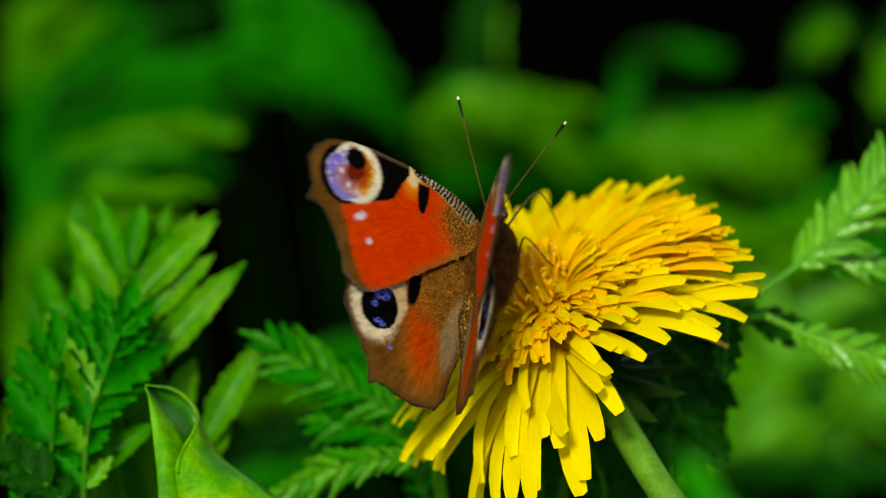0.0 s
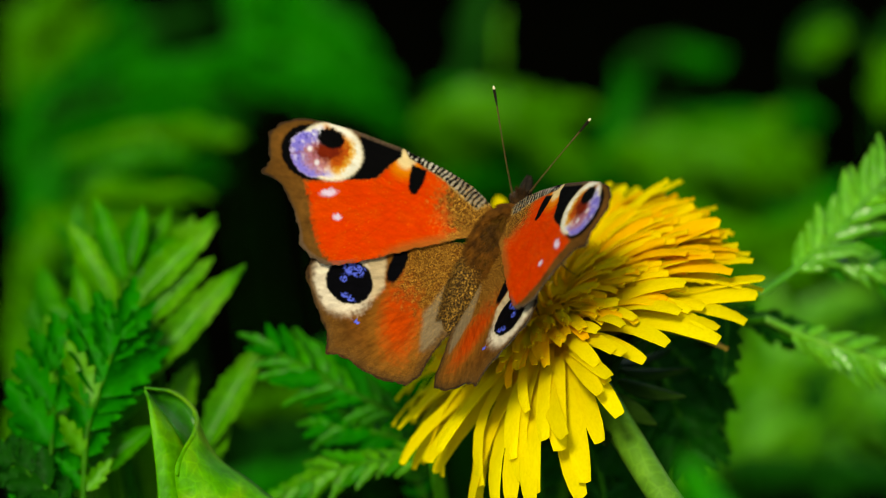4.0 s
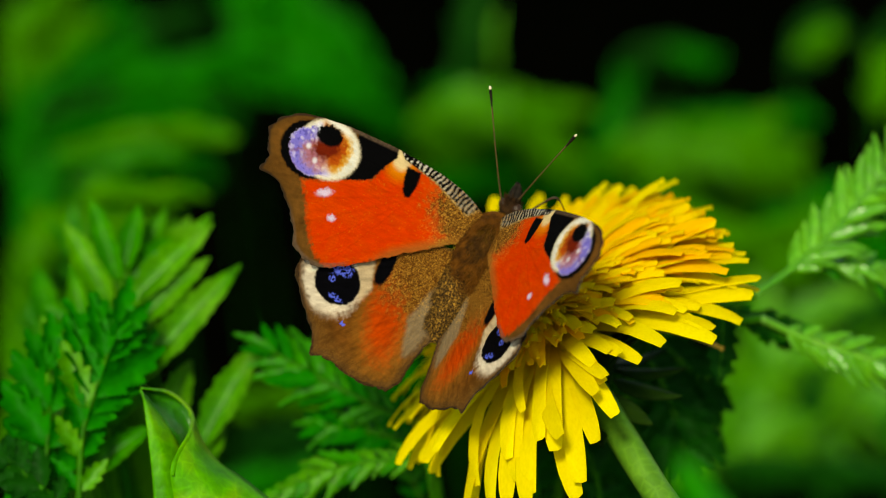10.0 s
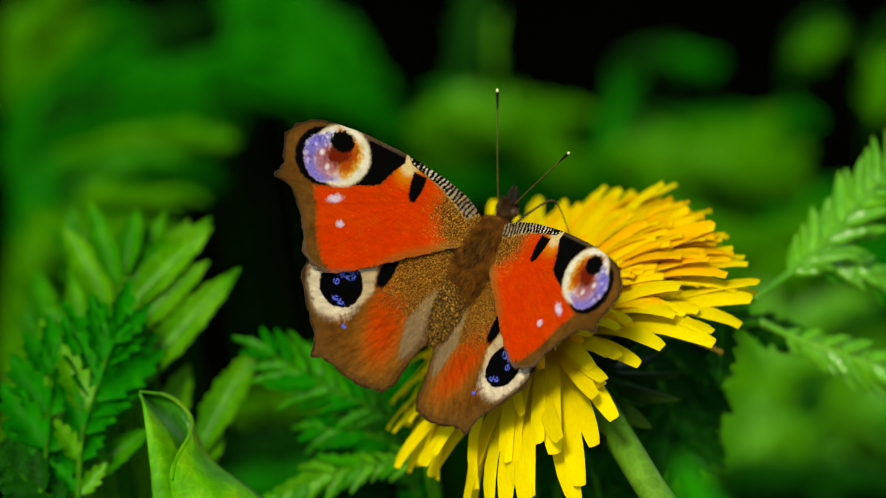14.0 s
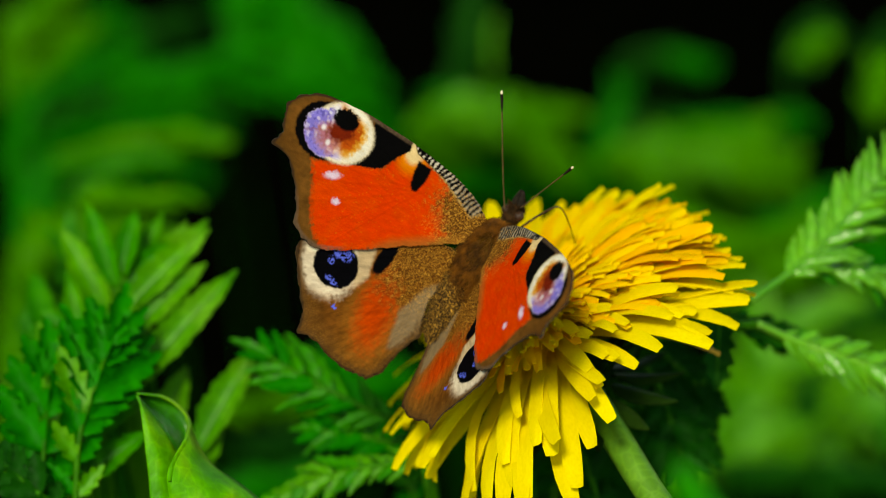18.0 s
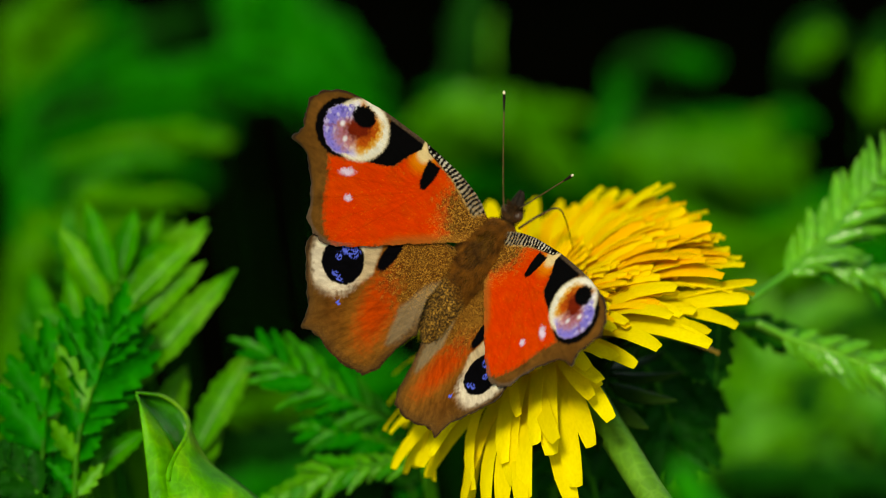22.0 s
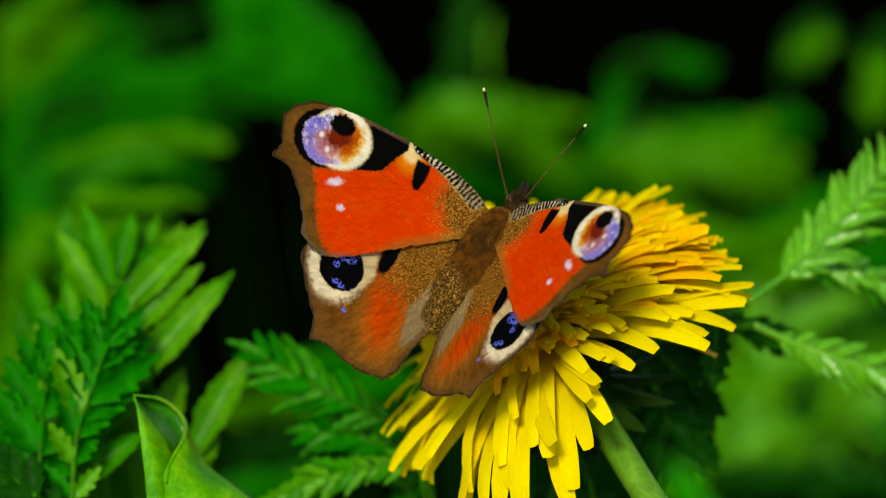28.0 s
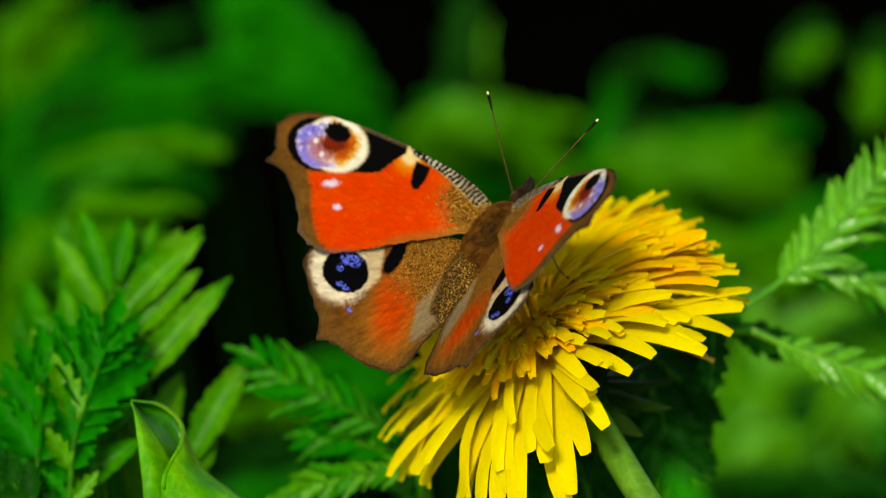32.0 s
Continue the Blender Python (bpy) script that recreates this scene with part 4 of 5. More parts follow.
def broad(base, tip, width, mat, label, face=(0.0, 0.5, 1.0), bend=0.3, teeth=0, depth=0.0, foot=True, name="broad_leaf", shape=oval, group="", cup=0.22, via=None, stalk=1.0):
    """One broad leaf on its stalk, with a raised midrib."""
    b, t = at(*base), at(*tip)
    ob = thing(name, Matrix.Translation(b), label, "leaf", group)
    nrm = FRAME.to_3x3() @ Vector(face)
    d = t - b
    length = d.length / MM
    turn = basis(d, nrm) @ pose(0, 0, 0, 0, -math.degrees(bend) * 0.5, 0)
    part("blade", mesh_of("blade", *blade(length, width, 22, shape, cup, bend, teeth, depth, 0.25, 0.2, 0.03), mat), ob, "", turn)
    part("midrib", mesh_of("midrib", *scaled(tube([(length * math.sin(bend * s) / bend, 0, 0.10 - length * (1 - math.cos(bend * s)) / bend) for s in (0.0, 0.3, 0.6, 0.97)],
         [0.02 * width + 0.1, 0.014 * width + 0.06, 0.05], 14, 6)), RIB), ob, "", turn)
    if foot:
        g = to_ground(b) - b
        run = [g, g * 0.45 - d * 0.12, Vector((0, 0, 0))]
        if via:
            turn_at = at(*via) - b
            run = stepped(to_ground(at(*via), 0.0) - b, turn_at) + [Vector((0, 0, 0))]
        part("stalk", mesh_of("stalk", *tube(run, [1.1 * stalk * MM, 0.9 * stalk * MM, 0.6 * stalk * MM], 24, 7), LEAF_DARK if stalk < 1 else RIB), ob)
    return ob


SHADE_GREENS = (LEAF_DARK,)
TANSY = "deeply toothed green feathered leaf beside the dandelion"
frond([(-41.9, -31.7, -7.6), (-41.5, -21.4, -8.8), (-40.0, -16.0, -10.2), (-38.2, -10.0, -12)], 8, 10.5, 4.4, (LEAF_MID, LEAF_LIT, LEAF_MID), TANSY, angle=40, seed=3, teeth=4, depth=0.5, face=(0.35, 0.2, 1), back=0.1)
frond([(-47.2, -33.8, -10), (-46.5, -28.6, -10), (-45.7, -22.1, -11.2), (-45.6, -13.7, -13)], 6, 9.5, 4.6, (LEAF_MID, LEAF_MID, LEAF_DARK), TANSY, angle=48, seed=6, teeth=4, depth=0.5, face=(0.3, 0.2, 1), back=0.1)
frond([(-43.0, -32.2, -5.2), (-44.1, -29.0, -5.2), (-46.8, -26.4, -5.8), (-49.8, -24.2, -7)], 5, 5.5, 3.6, (LEAF_DARK,), TANSY, angle=50, seed=9, teeth=3, depth=0.5)
LONG = "long pale green toothed leaflet catching the light"

def toothed(base, tip, width):
    """A leaflet folded along its midrib, with a toothed margin."""
    base, tip = (base[0], base[1], base[2] - 7), (tip[0], tip[1], tip[2] - 7)
    # wide leaflets take the green with sun put into it
    broad(base, tip, width * 1.3, LEAF_LIT if width > 3.3 else LEAF_PALE, LONG, face=(-0.2, 0.4, 1.0), bend=0.25, teeth=9, depth=0.24, name="toothed_leaf", shape=lance, group="toothed leaves", cup=0.8)


toothed((-37.1, -6.9, -16), (-27.3, 3.2, -18.4), 3.4)
toothed((-36.8, -9.8, -15.4), (-27.7, -0.9, -17.8), 3.4)
toothed((-35.9, -15.7, -14.8), (-24.0, -1.7, -17.8), 3.8)
toothed((-28.7, -23.7, -16.6), (-21.6, -10.7, -19), 3.6)
toothed((-41.3, -21.1, -10), (-34.8, -16.9, -10.6), 2.8)
toothed((-41.9, -26.9, -8.8), (-34.0, -20.5, -10), 2.9)
toothed((-38.3, -3.9, -17.8), (-42.2, 6.4, -20.2), 2.6)
toothed((-37.7, -2.6, -18.4), (-36.2, 5.4, -20.2), 2.6)
toothed((-39.5, -6.6, -19.6), (-45.3, 3.1, -21.4), 3.4)
toothed((-44.7, -22.5, -18.4), (-49.6, -13.3, -20.8), 3.6)
toothed((-33.5, -23.9, -19.6), (-30.3, -13.3, -22), 3.6)
toothed((-35.7, -7.9, -22), (-30.5, 4.1, -24.4), 3.4)
toothed((-47.1, -10.8, -30), (-50.0, -2.0, -34), 3.0)
toothed((-39.0, -12.0, -22), (-43.9, -0.6, -24.4), 4.0)
toothed((-31.9, -30.3, -16), (-25.8, -21.1, -18.4), 3.6)
toothed((-42.1, -10.6, -19), (-48.0, -6.6, -20.2), 2.8)
toothed((-43.3, -16.5, -17.8), (-47.8, -7.9, -19.6), 2.8)
toothed((-37.1, -3.9, -19.6), (-32.2, 1.4, -20.8), 3.0)
toothed((-40.8, -16.6, -17.0), (-44.4, -1.9, -19.0), 3.0)
toothed((-42.0, -18.8, -16.0), (-47.8, -8.0, -18.0), 3.6)
toothed((-38.1, -9.1, -21.0), (-27.8, 4.3, -23.0), 3.8)
toothed((-39.2, -7.4, -23.0), (-33.2, 5.2, -25.0), 3.0)
toothed((-37.0, -14.9, -15.0), (-30.9, -8.3, -17.0), 2.8)


def loft(a, b, n, m, bulge):
    """A sheet between two smooth edges, arched by bulge."""
    pa, pb = smooth_path(a, n), smooth_path(b, n)
    verts, faces = [], []
    for i in range(n):
        for j in range(m):
            t = j / (m - 1)
            p = pa[i].lerp(pb[i], t)
            p.z += bulge * math.sin(math.pi * t) + 0.12 * noise.noise(p * 0.5) + 0.05 * noise.noise(p * 2.0)
            verts.append(p)
    for i in range(n - 1):
        for j in range(m - 1):
            k = i * m + j
            faces.append((k, k + 1, k + m + 1, k + m))
    return verts, faces


def curled_leaf():
    """A lime leaf whose tip stands up and whose margin rolls over."""
    o = at(-30.7, -28.5, 3)
    ob = thing("curled_leaf", Matrix.Translation(o), "shiny lime-green leaf with a curled-over edge", "leaf")
    back = Matrix.Translation(-o) @ FRAME @ Matrix.Scale(MM, 4)
    verts, faces = [], []
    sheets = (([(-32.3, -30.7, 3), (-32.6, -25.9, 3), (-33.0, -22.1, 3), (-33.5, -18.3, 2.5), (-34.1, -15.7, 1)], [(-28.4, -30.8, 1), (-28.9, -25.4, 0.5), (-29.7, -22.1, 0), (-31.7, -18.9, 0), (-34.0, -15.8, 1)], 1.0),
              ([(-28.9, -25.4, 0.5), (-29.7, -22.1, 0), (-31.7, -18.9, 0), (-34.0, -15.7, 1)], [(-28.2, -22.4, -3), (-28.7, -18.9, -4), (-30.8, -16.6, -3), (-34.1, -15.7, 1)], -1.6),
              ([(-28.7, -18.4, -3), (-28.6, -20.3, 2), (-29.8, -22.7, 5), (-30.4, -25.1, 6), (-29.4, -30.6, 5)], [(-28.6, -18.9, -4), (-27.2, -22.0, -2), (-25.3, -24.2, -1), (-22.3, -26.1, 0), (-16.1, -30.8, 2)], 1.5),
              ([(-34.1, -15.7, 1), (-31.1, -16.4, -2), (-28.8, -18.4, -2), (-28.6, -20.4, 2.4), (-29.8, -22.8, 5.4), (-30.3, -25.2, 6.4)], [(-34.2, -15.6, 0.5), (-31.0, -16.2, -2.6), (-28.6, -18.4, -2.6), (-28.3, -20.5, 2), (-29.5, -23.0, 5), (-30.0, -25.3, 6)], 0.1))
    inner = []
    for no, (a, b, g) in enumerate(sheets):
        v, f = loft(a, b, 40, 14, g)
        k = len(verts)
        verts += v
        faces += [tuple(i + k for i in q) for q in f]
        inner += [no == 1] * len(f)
    # the second sheet, inside the roll, takes the shade-dark green
    me = mesh_of("blade", [back @ v for v in verts], faces, (LEAF_CURL, LEAF_FOLD_SHADE))
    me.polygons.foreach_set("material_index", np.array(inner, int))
    bl = part("blade", me, ob)
    mod = bl.modifiers.new("thickness", "SOLIDIFY")
    mod.thickness = 0.18 * MM
    g = to_ground(o) - o
    part("stalk", mesh_of("stalk", *tube([g, g * 0.5, Vector((0, 0, -0.002))], [1.2 * MM, 1.0 * MM, 0.9 * MM], 14, 8), RIB), ob)
    return ob


curled_leaf()

FERN = "finely feathered pale green leaf catching the sun"
frond([(36.4, -5.3, -17), (41.4, -1.9, -19), (47.1, 3.3, -21), (54.4, 12.0, -23)], 14, 7.2, 1.6, (LEAF_FERN,), FERN, via=(22.3, -13.2, -19.5), angle=50, seed=12, face=(0.1, 0.5, 1), start=0.3, teeth=0, depth=0.0, back=0.15, rib=LEAF_FERN, rach=0.5)
frond([(37.1, -8.0, -16), (41.9, -10.2, -18), (47.3, -12.0, -19), (54.8, -14.5, -21)], 14, 5.6, 1.5, (LEAF_FERN,), FERN, via=(22.3, -13.2, -19.5), angle=48, seed=13, face=(-0.15, 0.6, 1.0), start=0.22, teeth=0, depth=0.0, back=0.15, rib=LEAF_FERN, rach=0.5)
frond([(47.7, 0.3, -23), (50.1, 3.3, -24), (52.6, 5.6, -25), (56.0, 9.0, -26)], 10, 6.8, 1.6, (LEAF_FERN, LEAF_FERN, LEAF_PALE), FERN, angle=52, seed=14, face=(0.0, 0.5, 1), start=0.15, foot=False, teeth=0, depth=0.0, back=0.15, rib=LEAF_FERN, rach=0.5)
frond([(42.1, -1.9, -21), (46.6, -1.6, -22), (51.0, -2.4, -23), (55.9, -4.4, -25)], 11, 5.8, 1.5, (LEAF_FERN, LEAF_FERN, LEAF_PALE), FERN, angle=50, seed=15, face=(0.0, 0.8, 1), start=0.12, foot=False, teeth=0, depth=0.0, back=0.15, rib=LEAF_FERN, rach=0.5)
# dark leaf green put where the flower's shade falls: shade in the colour
SHADE_LEAF = "toothed leaf below the flower, its dark green also carrying shade"
broad((32.6, -7.3, -15), (32.0, -15.9, -13), 4.4, LEAF_DARK, SHADE_LEAF, face=(0.2, 0.2, 1), via=(20.5, -13.3, -24), bend=0.3, teeth=5, depth=0.45, name="toothed_leaf", cup=0.4, shape=lance)
broad((33.6, -7.3, -17), (41.3, -11.1, -19), 3.4, LEAF_DARK, SHADE_LEAF, face=(0.2, 0.5, 1), via=(20.5, -13.3, -24), bend=0.3, teeth=5, depth=0.4, name="toothed_leaf", cup=0.4, shape=lance)
frond([(32.3, -7.9, -20), (35.8, -7.9, -22), (39.3, -9.3, -24), (42.0, -10.1, -25)], 6, 4.0, 2.2, (LEAF_DARK, LEAF_MID), SHADE_LEAF, via=(22.7, -12.1, -28), angle=50, seed=17, teeth=3, depth=0.4)
frond([(17.0, -13.9, -20), (21.8, -16.6, -22), (25.9, -19.4, -24), (30.6, -22.0, -26)], 7, 6.5, 3.2, SHADE_GREENS, SHADE_LEAF, via=(14.6, -13.4, -28), angle=55, seed=18, teeth=4, depth=0.45)
frond([(18.1, -34.1, -14), (18.2, -28.3, -16), (17.0, -23.8, -18), (14.4, -19.9, -20)], 6, 6.5, 3.2, (LEAF_DARK, LEAF_DARK, LEAF_MID), SHADE_LEAF, angle=55, seed=19, teeth=4, depth=0.45)
frond([(11.7, -34.5, -20), (11.1, -28.6, -22), (11.8, -24.1, -24), (20.6, -13.4, -26)], 8, 6.0, 3.2, SHADE_GREENS, SHADE_LEAF, angle=55, seed=20, teeth=4, depth=0.45)
frond([(22.9, -11.7, -22), (25.6, -15.1, -22), (27.2, -19.1, -22), (28.5, -23.7, -21)], 7, 6.5, 3.6, SHADE_GREENS, SHADE_LEAF, via=(14.6, -13.4, -28), angle=55, seed=24, teeth=3, depth=0.45)
frond([(16.9, -17.1, -24), (19.0, -21.8, -24), (19.6, -25.9, -24), (20.0, -30.5, -24)], 7, 7.0, 3.6, SHADE_GREENS, SHADE_LEAF, via=(11.0, -16.0, -28), angle=55, seed=25, teeth=3, depth=0.45)
frond([(25.1, -10.5, -26), (27.4, -12.5, -26), (29.5, -14.5, -26), (31.1, -17.2, -26)], 6, 6.0, 3.2, SHADE_GREENS, SHADE_LEAF, via=(14.6, -13.4, -28), angle=55, seed=26, teeth=3, depth=0.45)
SOFT = "green feathered leaf low among the meadow plants"
frond([(-1.8, -20.7, -20), (-7.1, -18.7, -20), (-13.5, -15.7, -21), (-20.4, -11.9, -22)], 11, 7.0, 2.2, (LEAF_PALE, LEAF_MID), SOFT, angle=50, seed=21, teeth=3, depth=0.3, face=(0, 0.6, 1), back=0.15)
frond([(-1.8, -24.3, -17), (-7.1, -24.6, -17), (-13.0, -25.9, -18), (-19.4, -28.8, -19)], 11, 5.6, 2.0, (LEAF_LIT, LEAF_PALE), SOFT, angle=46, seed=22, teeth=3, depth=0.3, face=(0, 0.7, 1), back=0.15)
frond([(-1.1, -23.6, -22), (-5.1, -22.4, -22), (-9.5, -21.4, -22), (-14.2, -20.8, -23)], 8, 5.4, 2.0, (LEAF_PALE, LEAF_MID), SOFT, angle=48, seed=27, teeth=3, depth=0.3, face=(0, 0.7, 1), back=0.15)
frond([(-1.6, -33.4, -34), (-3.0, -29.4, -35), (-4.7, -26.0, -36), (-7.2, -22.0, -38)], 6, 6.0, 2.6, (LEAF_PALE, LEAF_MID), SOFT, angle=50, seed=23, teeth=3, depth=0.4)
broad((26.0, -31.0, 112), (20.5, -17.8, 110), 4.2, LEAF_MID, "soft green leaf close to the lens side of the stem", bend=0.25)

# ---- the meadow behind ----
# the brightest and darkest greens carry sun and shade in their colour
WORDS = {LEAF_LIT: "bright green leaf in the meadow behind, full sun put into its colour", LEAF_LIME: "sunlit yellow-green leaf in the meadow behind", LEAF_PALE: "sunlit pale green leaf in the meadow behind",
         LEAF_MID: "fresh green leaf in the meadow behind", LEAF_DARK: "dark green leaf in the meadow behind, shade put into its colour"}
meadow_rnd = random.Random(31)


def meadow(u, v, w, length, width, turn, mat):
    """A spray of the meadow, its middle at u, v and far back at w: a rib with leaflets to both sides on a thin stalk."""
    vary = meadow_rnd.uniform
    a = radians(turn)
    along = Vector((math.cos(a), math.sin(a), vary(-0.25, 0.25)))
    base = Vector((u, v, w)) - along * length * 0.46
    b = at(*base)
    run = at(*(base + along * length * 0.72)) - b
    ob = thing("meadow_leaf", Matrix.Translation(b), WORDS[mat], "leaf", "meadow leaves")
    sag = run.orthogonal().normalized() * length * vary(-0.06, 0.06) * MM
    path = smooth_path([Vector((0, 0, 0)), run * 0.5 + sag, run], 41)
    part("rib", mesh_of("rib", *tube([path[0], path[20], path[40]], [0.5 * MM, 0.4 * MM, 0.2 * MM], 12, 6), mat), ob)
    g = to_ground(b) - b
    part("stalk", mesh_of("stalk", *tube([g, g * 0.45 - run * 0.12, path[0]], [0.4 * MM, 0.3 * MM, 0.22 * MM], 24, 6), LEAF_DARK), ob)
    size = 0.30 * length + 0.25 * width
    meshes = [mesh_of("leaflet", *blade(size * f, (0.34 * width + 0.05 * length) * g, 14, oval, 0.3, bend, 4, 0.3, 0.25, 0.3, 0.05), mat)
              for f, g, bend in ((1.0, 1.0, 0.5), (0.85, 1.2, 0.2), (1.15, 0.85, 0.8))]
    wide = math.degrees(math.asin(min(0.95, 0.5 * width / size)))
    for i in range(11):
        k = int(40 * min(0.9, (i + vary(-0.4, 0.4)) / 12 + 0.04)) if i else 1
        turned = Matrix.Rotation(radians((1 if i % 2 else -1) * wide * vary(0.25, 1.15)), 3, FRAME.to_3x3() @ Vector((0, 0, 1)))
        nrm = FRAME.to_3x3() @ Vector((vary(-0.5, 0.5), 0.8, vary(0.4, 1.0)))
        part("leaflet", meshes[meadow_rnd.randrange(3)], ob, "", Matrix.Translation(path[max(0, k)]) @ basis(turned @ run, nrm))


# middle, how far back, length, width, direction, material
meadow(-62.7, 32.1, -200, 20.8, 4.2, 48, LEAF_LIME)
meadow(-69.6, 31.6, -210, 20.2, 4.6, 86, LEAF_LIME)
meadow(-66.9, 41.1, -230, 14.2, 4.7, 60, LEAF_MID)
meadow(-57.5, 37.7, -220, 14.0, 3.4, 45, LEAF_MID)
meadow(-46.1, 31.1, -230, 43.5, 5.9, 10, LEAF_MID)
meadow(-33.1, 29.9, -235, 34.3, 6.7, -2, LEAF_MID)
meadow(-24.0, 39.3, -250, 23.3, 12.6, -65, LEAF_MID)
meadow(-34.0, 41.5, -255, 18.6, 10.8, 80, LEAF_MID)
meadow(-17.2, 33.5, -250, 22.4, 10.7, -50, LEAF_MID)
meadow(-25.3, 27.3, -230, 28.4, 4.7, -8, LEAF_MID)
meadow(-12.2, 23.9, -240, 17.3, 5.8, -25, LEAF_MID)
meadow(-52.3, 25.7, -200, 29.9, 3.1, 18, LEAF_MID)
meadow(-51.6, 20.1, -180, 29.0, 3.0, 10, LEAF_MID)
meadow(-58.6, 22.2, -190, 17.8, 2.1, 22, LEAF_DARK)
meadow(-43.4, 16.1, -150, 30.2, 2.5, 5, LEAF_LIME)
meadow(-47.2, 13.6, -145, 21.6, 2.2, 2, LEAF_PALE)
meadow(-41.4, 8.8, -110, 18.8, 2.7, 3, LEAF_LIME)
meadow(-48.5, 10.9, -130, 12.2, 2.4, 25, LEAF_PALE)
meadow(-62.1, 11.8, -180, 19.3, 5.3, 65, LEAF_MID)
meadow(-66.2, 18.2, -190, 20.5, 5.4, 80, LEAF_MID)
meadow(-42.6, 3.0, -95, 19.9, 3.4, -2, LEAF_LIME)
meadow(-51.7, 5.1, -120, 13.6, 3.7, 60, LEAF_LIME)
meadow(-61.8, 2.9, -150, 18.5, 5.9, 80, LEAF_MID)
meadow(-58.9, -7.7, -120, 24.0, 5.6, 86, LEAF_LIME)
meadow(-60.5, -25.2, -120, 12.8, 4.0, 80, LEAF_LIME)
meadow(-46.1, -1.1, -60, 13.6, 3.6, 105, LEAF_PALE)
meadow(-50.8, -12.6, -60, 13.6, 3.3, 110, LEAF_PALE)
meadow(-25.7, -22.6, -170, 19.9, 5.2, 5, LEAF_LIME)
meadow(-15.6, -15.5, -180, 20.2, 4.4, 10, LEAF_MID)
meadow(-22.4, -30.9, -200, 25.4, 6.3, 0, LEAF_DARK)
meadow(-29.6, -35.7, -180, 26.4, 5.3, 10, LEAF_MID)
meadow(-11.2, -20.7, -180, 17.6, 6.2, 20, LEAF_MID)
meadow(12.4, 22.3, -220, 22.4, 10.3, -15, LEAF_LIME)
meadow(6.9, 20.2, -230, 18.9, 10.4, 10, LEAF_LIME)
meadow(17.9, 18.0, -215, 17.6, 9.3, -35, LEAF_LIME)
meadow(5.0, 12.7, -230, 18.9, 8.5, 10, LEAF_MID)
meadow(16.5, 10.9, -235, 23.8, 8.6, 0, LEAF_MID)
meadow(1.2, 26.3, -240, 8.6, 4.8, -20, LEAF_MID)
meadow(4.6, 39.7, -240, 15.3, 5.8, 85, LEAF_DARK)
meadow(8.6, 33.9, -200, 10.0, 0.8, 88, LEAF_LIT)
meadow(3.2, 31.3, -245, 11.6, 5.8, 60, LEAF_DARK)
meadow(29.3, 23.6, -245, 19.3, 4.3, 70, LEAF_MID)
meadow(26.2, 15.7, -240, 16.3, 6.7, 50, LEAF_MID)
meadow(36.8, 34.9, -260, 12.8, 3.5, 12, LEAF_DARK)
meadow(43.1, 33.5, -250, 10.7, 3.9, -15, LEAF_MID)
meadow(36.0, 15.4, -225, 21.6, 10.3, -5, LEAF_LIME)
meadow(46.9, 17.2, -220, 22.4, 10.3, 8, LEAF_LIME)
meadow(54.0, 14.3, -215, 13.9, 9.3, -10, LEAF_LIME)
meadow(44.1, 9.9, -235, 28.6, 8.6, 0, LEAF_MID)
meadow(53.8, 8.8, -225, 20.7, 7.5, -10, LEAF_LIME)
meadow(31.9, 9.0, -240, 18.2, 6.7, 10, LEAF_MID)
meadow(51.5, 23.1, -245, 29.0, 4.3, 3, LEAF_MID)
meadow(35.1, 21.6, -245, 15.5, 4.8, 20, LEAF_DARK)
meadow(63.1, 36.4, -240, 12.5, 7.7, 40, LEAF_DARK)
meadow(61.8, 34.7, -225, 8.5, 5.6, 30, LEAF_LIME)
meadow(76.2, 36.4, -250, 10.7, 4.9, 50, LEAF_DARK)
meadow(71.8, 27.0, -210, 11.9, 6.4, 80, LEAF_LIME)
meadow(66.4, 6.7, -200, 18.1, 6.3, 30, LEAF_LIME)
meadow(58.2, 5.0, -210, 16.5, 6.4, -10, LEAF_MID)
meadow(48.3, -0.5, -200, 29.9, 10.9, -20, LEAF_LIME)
meadow(66.4, -0.5, -200, 22.6, 9.1, -10, LEAF_MID)
meadow(49.5, -19.0, -180, 36.9, 14.9, 70, LEAF_LIT)
meadow(66.4, -21.4, -200, 29.0, 13.6, 60, LEAF_LIME)
meadow(53.7, -20.5, -140, 8.3, 5.3, 88, LEAF_DARK)
meadow(66.0, -9.6, -170, 14.7, 5.2, 10, LEAF_DARK)
meadow(55.6, -33.0, -150, 35.2, 4.7, -5, LEAF_DARK)
meadow(62.3, -24.8, -110, 7.1, 3.6, 85, LEAF_PALE)
meadow(41.3, -28.2, -190, 23.2, 9.8, 60, LEAF_LIT)
meadow(56.5, -29.5, -190, 26.8, 7.1, 10, LEAF_LIME)
meadow(-61.3, 33.2, -265, 23.8, 11.9, 30, LEAF_MID)
meadow(-65.0, 20.2, -262, 25.7, 12.9, 15, LEAF_MID)
meadow(-52.8, 15.1, -258, 25.6, 10.8, 5, LEAF_MID)
meadow(-65.9, 6.2, -250, 19.5, 12.6, 40, LEAF_MID)
meadow(-44.2, 24.6, -262, 19.8, 5.9, -10, LEAF_MID)
meadow(-65.5, 40.8, -225, 14.1, 6.6, 50, LEAF_LIME)
meadow(-48.2, 40.4, -262, 13.8, 4.9, 20, LEAF_DARK)
meadow(-0.2, 22.3, -220, 12.1, 8.4, 20, LEAF_LIME)
meadow(5.7, 23.6, -205, 13.7, 7.3, -10, LEAF_LIT)
